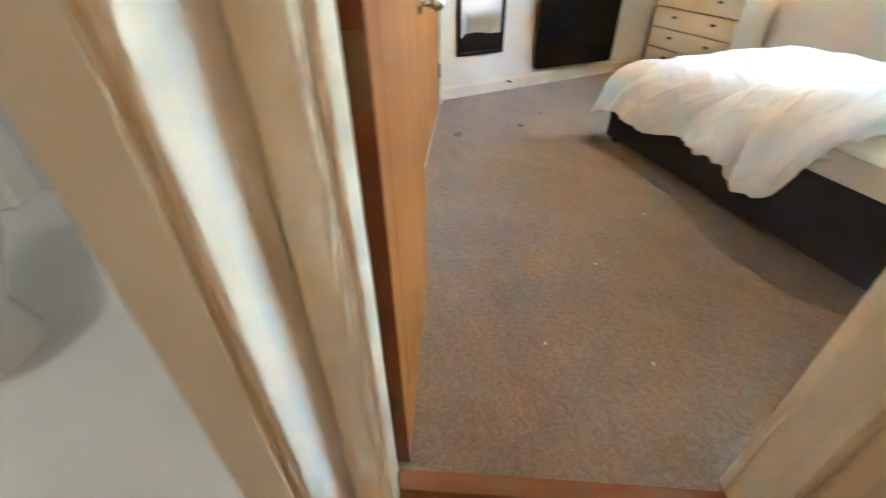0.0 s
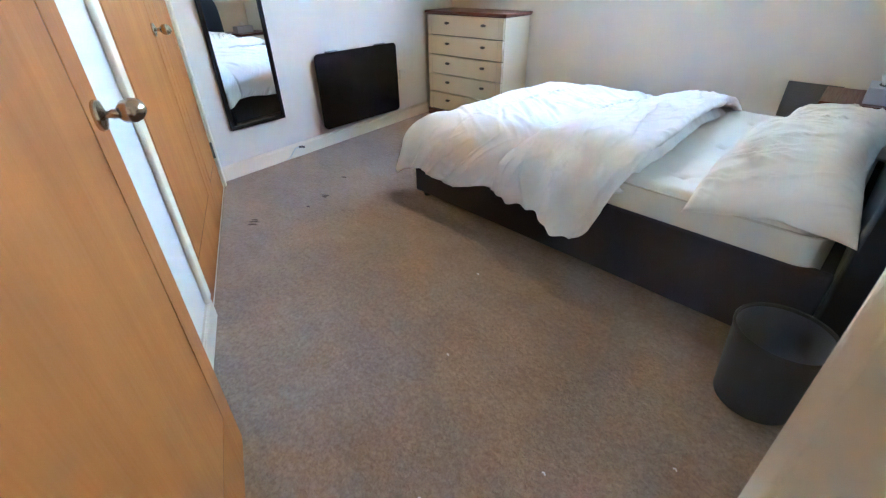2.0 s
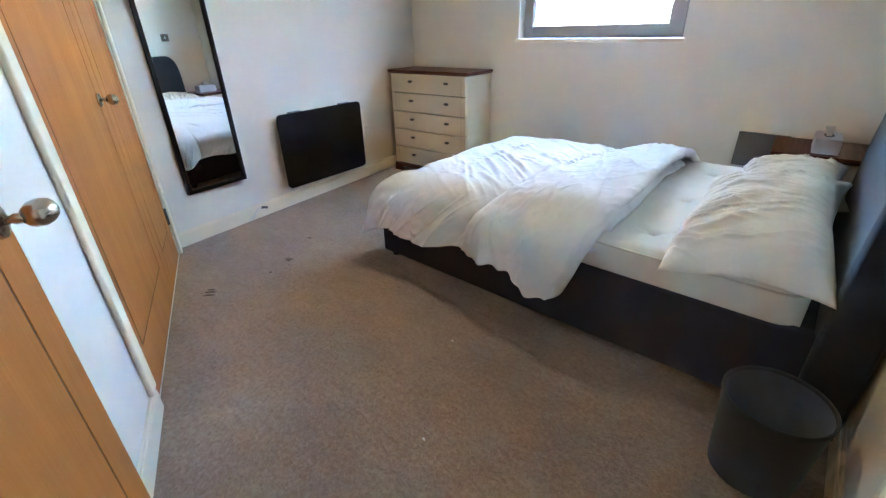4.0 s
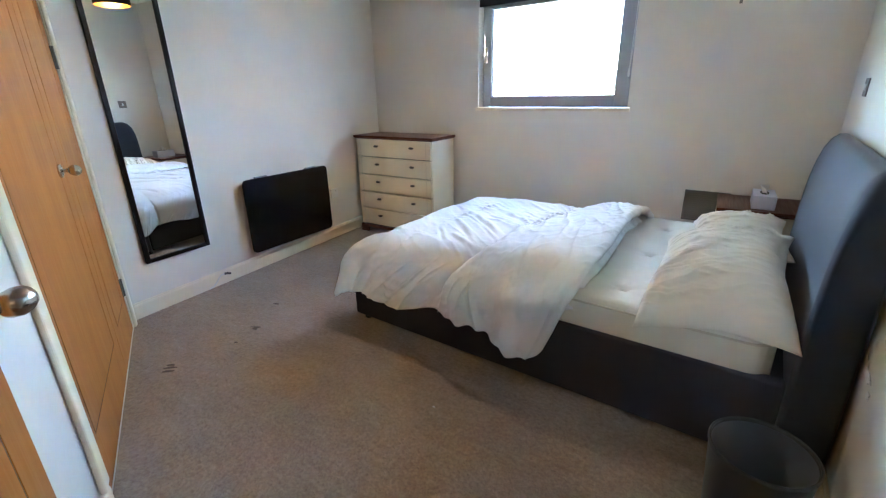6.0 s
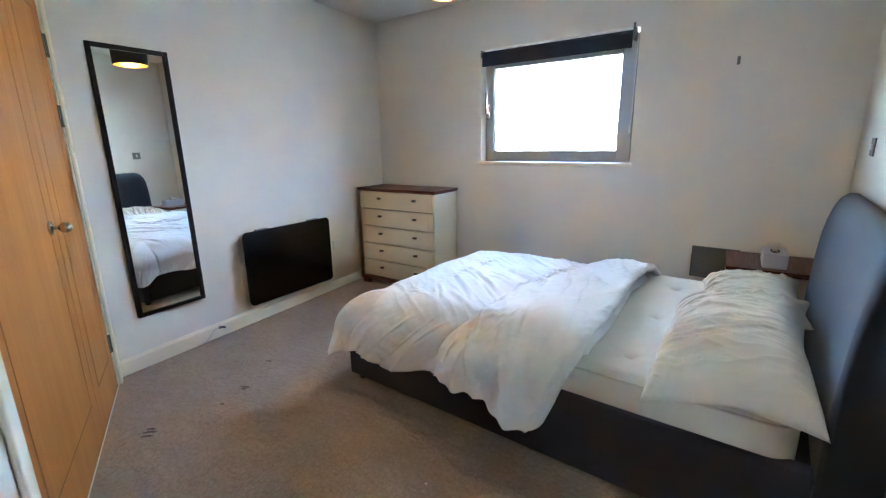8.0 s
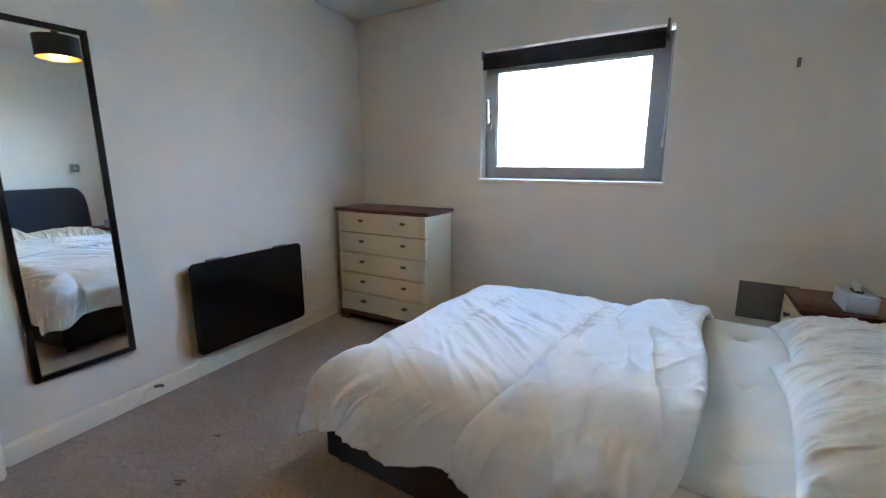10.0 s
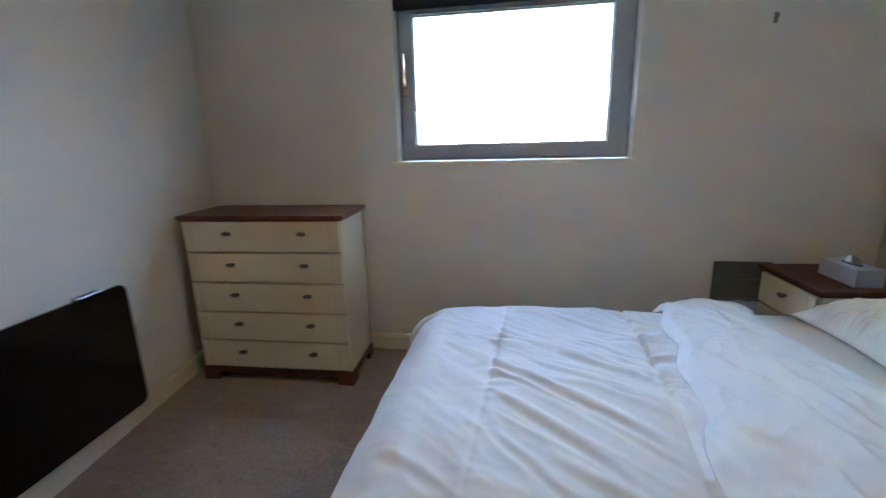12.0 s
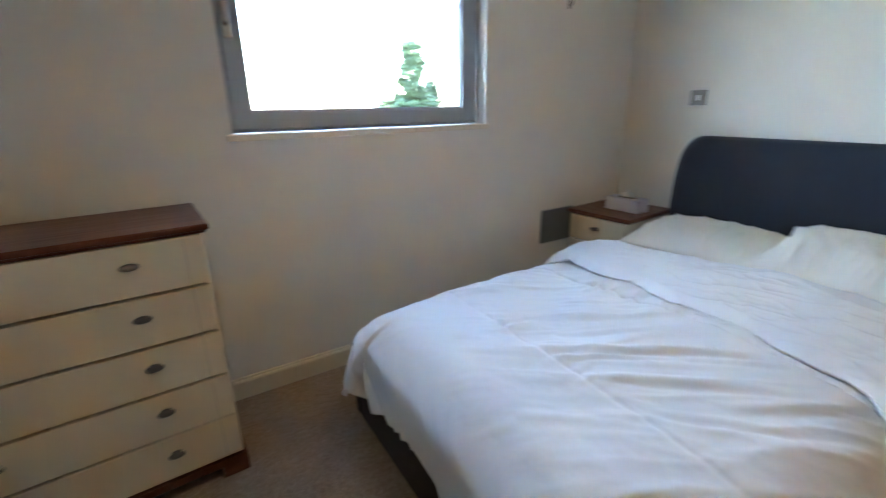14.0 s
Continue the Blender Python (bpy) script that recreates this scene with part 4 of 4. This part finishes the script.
# socket beside the heater, cable stub at the skirting
sock = thing("wall_socket", Matrix.Translation(on_left(1.80, 0, 0.40)) @ Matrix.Rotation(LEFT_ANG, 4, "Z"), "white plastic socket plate on the wall", "socket")
part("plate", soft_box((-0.043, -0.011, -0.043), (0.043, -0.0002, 0.043), 0.004, 2), WHITE_PLASTIC, sock)
part("rocker", soft_box((0.012, -0.016, 0.008), (0.028, -0.011, 0.028), 0.002), WHITE_PLASTIC, sock)
cable = thing("cable_stub", Matrix.Translation(on_left(0.575, 0.016, 0)) @ Matrix.Rotation(LEFT_ANG, 4, "Z"), "short loose white cable end with dark tip on the carpet", "cable")
part("wire", tube([(-0.10, -0.006, 0.006), (-0.07, -0.010, 0.014), (-0.045, -0.012, 0.034), (-0.025, -0.014, 0.060), (-0.005, -0.018, 0.076), (0.014, -0.024, 0.080)], 0.0045, 8), WHITE_PLASTIC, cable)
part("tip", tube([(0.013, -0.024, 0.080), (0.034, -0.032, 0.078), (0.052, -0.040, 0.072)], 0.0085, 8), PEWTER, cable, "dark plug tip")

# ---- fittings on the window and right walls ----
vent = thing("wall_vent", Matrix.Translation((2.77, YW, 0.388)), "grey painted ventilation grille low on the wall", "vent")
part("backing", boxes(((0.004, -0.006, 0.004), (0.258, -0.0005, 0.200))), BLACK_PLASTIC, vent)
part("frame", ring(0, 0.262, 0, 0.204, 0.012, 0.250, 0.012, 0.192, -0.012, -0.0004), GREY_PANEL, vent)
slat = boxes(((0.0125, -0.010, -0.0062), (0.2495, -0.0062, 0.0062)))
slat_me = mesh_of("slat", slat, GREY_PANEL)
for k in range(13):
    s = new("slat", slat_me)
    s.parent = vent
    s.matrix_local = Matrix.Translation((0, 0, 0.0195 + 0.01375 * k)) @ Matrix.Rotation(radians(0), 4, "X")
hook = thing("wall_hook", Matrix.Translation((2.889, YW, 1.713)), "small grey metal hook screwed to the wall", "hook")
part("plate", soft_box((-0.008, -0.006, -0.022), (0.008, -0.0003, 0.024), 0.002), STEEL_DULL, hook)
part("peg", tube([(0, -0.004, 0.0), (0, -0.018, -0.004), (0, -0.024, 0.004), (0, -0.026, 0.014)], 0.004, 8), STEEL_DULL, hook)
switch = thing("light_switch", Matrix.Translation((XR, 3.886, 1.227)) @ Matrix.Rotation(radians(90), 4, "Z"), "brushed steel switch plate with white rocker", "light switch")
part("plate", soft_box((-0.045, 0.0003, -0.04), (0.045, 0.006, 0.04), 0.002), SWITCH_STEEL, switch)
part("rocker", soft_box((-0.008, 0.006, -0.014), (0.008, 0.011, 0.014), 0.002), WHITE_PLASTIC, switch, "white rocker")
for sx in (-0.03, 0.03):
    bm = bmesh.new()
    bm_cyl(bm, (sx, 0.005, 0), (sx, 0.0075, 0), 0.0035, n=10)
    part("screw", bm, NICKEL, switch)

# ---- waste bin ----
binn = thing("waste_bin", Matrix.Translation((3.286, 2.31, 0)), "dark grey open waste bin beside the bed", "waste bin")
part("body", lathe([(0.0, 0.0), (0.108, 0.0), (0.112, 0.004), (0.131, 0.272), (0.132, 0.277), (0.129, 0.280), (0.127, 0.277), (0.109, 0.008), (0.0, 0.0075)], 48), BIN_CLOTH, binn, smooth=40)
# Inner skin in a lighter grey: window light put into its colour.
part("lining", lathe([(0.0, 0.0095), (0.107, 0.0095), (0.1255, 0.272)], 48, caps=False), BIN_INSIDE_LIT, binn, "inside of the bin, painted lighter for the window light on it", smooth=40)
part("rim", lathe([(0.1275, 0.272), (0.134, 0.271), (0.1345, 0.280), (0.1315, 0.284), (0.1275, 0.281), (0.1275, 0.272)], 48, caps=False), BIN_CLOTH, binn, smooth=50)

# ---- ceiling lamp ----
pend = thing("pendant_lamp", Matrix.Translation((LAMP.x, LAMP.y, 1.985)), "black drum pendant lamp with gold lining, lit", "ceiling lamp")
part("shade", lathe([(0.128, 0.0), (0.130, 0.0), (0.130, 0.14), (0.128, 0.14), (0.128, 0.0)], 48, caps=False), BLIND, pend, "black fabric drum shade", smooth=40)
part("lining", lathe([(0.1265, 0.001), (0.1265, 0.139)], 48, caps=False), GOLD, pend, "gold shade lining", smooth=180)
bm = bmesh.new()
for k in range(3):
    a = 2 * math.pi * k / 3
    bm_cyl(bm, (0.02 * math.cos(a), 0.02 * math.sin(a), 0.134), (0.126 * math.cos(a), 0.126 * math.sin(a), 0.134), 0.0025, n=8)
part("spider", bm, BLACK_PLASTIC, pend)
bm = bmesh.new()
bm_cyl(bm, (0, 0, 0.135), (0, 0, 0.20), 0.02, n=18)
part("holder", bm, BLACK_PLASTIC, pend)
bm = bmesh.new()
bm_cyl(bm, (0, 0, 0.20), (0, 0, ZC - 1.985 - 0.025), 0.004, n=8)
part("flex", bm, BLACK_PLASTIC, pend)
part("ceiling_rose", lathe([(0, ZC - 1.985 - 0.03), (0.045, ZC - 1.985 - 0.026), (0.05, ZC - 1.985 - 0.0005), (0, ZC - 1.985 - 0.0004)], 28), BLACK_PLASTIC, pend, smooth=40)
bulb = part("bulb", lathe([(0, 0.046), (0.02, 0.05), (0.032, 0.068), (0.034, 0.085), (0.026, 0.108), (0.014, 0.125), (0.014, 0.136)], 24), GLOW, pend, "glowing warm bulb", smooth=180)
bulb.visible_shadow = False

# ---- marks on the carpet ----
def smudge(x, y, l, w, ang, label):
    n = 22
    out = []
    for k in range(n):
        a = 2 * math.pi * k / n
        r = 0.55 + 0.45 * noise.noise(Vector((x * 7 + math.cos(a) * 1.4, y * 7 + math.sin(a) * 1.4, 0.3)))
        px, py = l * r * math.cos(a), w * r * math.sin(a)
        out.append((x + px * math.cos(ang) - py * math.sin(ang), y + px * math.sin(ang) + py * math.cos(ang)))
    ob = new("carpet_stain", mesh_of("carpet_stain", prism(out, 0.0002, 0.0030), STAIN))
    return tagged(ob, label, "stain", "marks on the carpet")


for sx, sy, sl, sa in ((0.965, 2.178, 0.05, 0.55), (0.975, 2.162, 0.03, 0.5), (0.985, 1.690, 0.05, 0.9), (0.965, 1.712, 0.055, 0.85), (0.945, 1.725, 0.035, 0.8), (1.02, 2.02, 0.02, 0.5), (0.80, 2.42, 0.03, 0.4)):
    smudge(sx, sy, sl, 0.011, sa, "thin dark scuff mark on the beige carpet")
rnd = random.Random(4)
for lx, ly in ((2.757, 1.333), (3.202, 1.883), (2.45, 1.75), (2.95, 1.62), (2.2, 2.2)):
    l = new("lint", mesh_of("lint", tube([(lx, ly, 0.003), (lx + 0.006, ly + 0.002, 0.006), (lx + 0.011, ly - 0.002, 0.003)], 0.0022, 6), TISSUE if rnd.random() < 0.6 else BLACK_PLASTIC))
    tagged(l, "tiny speck of lint on the carpet", "lint", "specks on the carpet")

# ---- flaking paint low on the wall by the headboard ----
for fy, fz, fl, fw, sd in ((2.50, 0.49, 0.07, 0.022, 1.0), (2.62, 0.475, 0.035, 0.014, 2.0), (2.44, 0.46, 0.03, 0.016, 3.0), (2.56, 0.52, 0.03, 0.010, 4.0)):
    out = []
    for k in range(26):
        a = 2 * math.pi * k / 26
        rr = 0.6 + 0.5 * noise.noise(Vector((sd * 9 + math.cos(a) * 1.6, math.sin(a) * 1.6, sd)))
        out.append((fl * rr * math.cos(a), fw * rr * math.sin(a)))
    fk = new("flaking_paint", mesh_of("flaking_paint", prism(out, 0.0003, 0.0026), TISSUE))
    fk.matrix_world = Matrix.Translation((XR, fy, fz)) @ Matrix.Rotation(radians(-90), 4, "Y") @ Matrix.Rotation(radians(90), 4, "Z")
    tagged(fk, "white flake of lifted paint on the wall", "paint flake", "flakes on the wall")

# ---- bathroom pieces seen past the doorway ----
wc = thing("toilet", DIAG @ Matrix.Translation((2.30, -1.43, 0)) @ Matrix.Rotation(radians(-70), 4, "Z"), "white ceramic toilet in the bathroom", "toilet")
bowl = lathe([(0, 0), (0.13, 0), (0.12, 0.05), (0.10, 0.16), (0.15, 0.30), (0.185, 0.37), (0.19, 0.40), (0, 0.40)], 32)
bmesh.ops.transform(bowl, matrix=Matrix.Translation((0, 0.36, 0)) @ Matrix.Diagonal((1, 1.28, 1, 1)), verts=bowl.verts)
part("bowl", bowl, CERAMIC, wc, smooth=40)
part("seat", prism([(0.19 * math.cos(a * 0.2618), 0.36 + 0.24 * math.sin(a * 0.2618)) for a in range(24)], 0.402, 0.425), CERAMIC, wc, smooth=40)
part("cistern", soft_box((-0.19, 0.0, 0.40), (0.19, 0.16, 0.78), 0.02, 3), CERAMIC, wc, smooth=40)
lamp("bathroom_light", "POINT", DIAG @ Matrix.Translation((3.2, -1.3, 2.25)), 0.12, (1.0, 0.95, 0.88), size=0.08)
# Unseen hall lamp at a guessed spot, added as warm fill through the doorway.
lamp("unseen_hall_light", "POINT", DIAG @ Matrix.Translation((4.35, 0.62, 2.24)), 0.05, (1.0, 0.62, 0.32), size=0.08)
# Lamp bases are added too; both hang out of view.
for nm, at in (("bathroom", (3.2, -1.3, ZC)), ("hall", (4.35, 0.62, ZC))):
    f = thing("unseen_ceiling_light", DIAG @ Matrix.Translation(at), "small round white ceiling light base, added out of view", "ceiling lamp")
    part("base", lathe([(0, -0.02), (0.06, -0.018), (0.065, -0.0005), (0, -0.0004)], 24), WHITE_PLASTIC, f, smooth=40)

# ---- outside ----
structure("ground", boxes(((-600, YW + 0.6, -5.2), (600, 1200, -5.0))), LAWN, "dark mown grass far below the window", "ground")


def tree(x, y, h, rad, n, seed, label):
    r = random.Random(seed)
    t = thing("tree", Matrix.Translation((x, y, -5.0)), label, "tree")
    bm = bmesh.new()
    bm_cyl(bm, (0, 0, 0), (0.1, 0, h * 0.5), 0.22, 0.12, 10)
    bm_cyl(bm, (0.1, 0, h * 0.5), (0, 0, h * 0.93), 0.12, 0.02, 8)
    limbs = []
    for k in range(96):
        z = h * (0.12 + 0.8 * k / 96)
        a = r.uniform(0, 6.283)
        reach = rad * (1 - (z / h)) ** 0.75 * r.uniform(0.6, 1.1) + 0.15
        tip = (reach * math.cos(a), reach * math.sin(a), z + reach * 0.25)
        bm_cyl(bm, (0, 0, z), tip, 0.05, 0.012, 5)
        limbs.append((z, a, reach))
    part("trunk", bm, BARK, t, "brown trunk and limbs")
    bm = bmesh.new()
    for k in range(n):
        z, a, reach = limbs[r.randrange(len(limbs))]
        f = r.uniform(0.15, 1.0)
        c = Vector((reach * f * math.cos(a), reach * f * math.sin(a), z + reach * f * 0.25)) + Vector((r.gauss(0, 0.16), r.gauss(0, 0.16), r.gauss(0, 0.16)))
        s = r.uniform(0.11, 0.24)
        d1 = Vector((r.gauss(0, 1), r.gauss(0, 1), r.gauss(0, 1))).normalized() * s
        d2 = d1.cross(Vector((r.gauss(0, 1), r.gauss(0, 1), r.gauss(0, 1)))).normalized() * s * 0.5
        bm.faces.new([bm.verts.new(p) for p in (c - d1, c + d2, c + d1, c - d2)])
    part("crown", bm, LEAF, t, "green needle foliage with gaps")
    return t


tree(17.2, 32.0, 11.1, 2.5, 15000, 3, "tall narrow green conifer outside the window")
tree(14.6, 31.0, 7.0, 2.2, 3200, 8, "lower bushy green tree outside the window")
tree(20.0, 34.0, 8.5, 2.4, 3200, 12, "green garden tree outside the window")
# Only a pinkish edge is known; the bulk is added to block low sky.
block = thing("sky_blocking_building", Matrix.Translation((22.0, 15.0, -5.0)), "red brick building beyond the conifer, mostly guessed, sized to block low sky", "building")
part("wall", boxes(((0, 0, 0), (14, 19, 12.4))), BRICK, block, "shaded reddish brick wall")
part("roof", soft_box((-0.3, -0.3, 12.4), (14.3, 19.3, 12.7), 0.05, 1), ROOF, block, "flat dark roof edge")
for ky in range(6):
    for kz in range(4):
        wdw = part("window", boxes(((-0.06, 1.0 + 3.0 * ky, 1.0 + 3.0 * kz), (-0.01, 2.3 + 3.0 * ky, 2.4 + 3.0 * kz))), WHITE_PLASTIC, block, "white framed window")
        part("pane", boxes(((-0.075, 1.1 + 3.0 * ky, 1.1 + 3.0 * kz), (-0.065, 2.2 + 3.0 * ky, 2.3 + 3.0 * kz))), FAR_GLASS, wdw)
# Small pale house stretched to this length to bounce warm sun indoors.
house = thing("house", Matrix.Translation((-38.0, 34.0, -5.0)), "pale rendered terrace across the street, lengthened to bounce sun indoors", "house")
HOUSE_W, HOUSE_H = 41.0, 8.2
part("wall", boxes(((0, 0, 0), (HOUSE_W, 8, HOUSE_H))), RENDER, house, "sunlit cream rendered wall")
part("roof", soft_box((-0.4, -0.4, HOUSE_H), (HOUSE_W + 0.4, 8.4, HOUSE_H + 0.25), 0.05, 1), ROOF, house, "flat dark roof edge")
for kx in range(12):
    for kz in range(3):
        wdw = part("window", boxes(((1.0 + 3.4 * kx, -0.06, 0.9 + 2.6 * kz), (2.3 + 3.4 * kx, -0.01, 2.3 + 2.6 * kz))), WHITE_PLASTIC, house, "white framed window")
        part("pane", boxes(((1.1 + 3.4 * kx, -0.075, 1.0 + 2.6 * kz), (2.2 + 3.4 * kx, -0.065, 2.2 + 2.6 * kz))), FAR_GLASS, wdw)
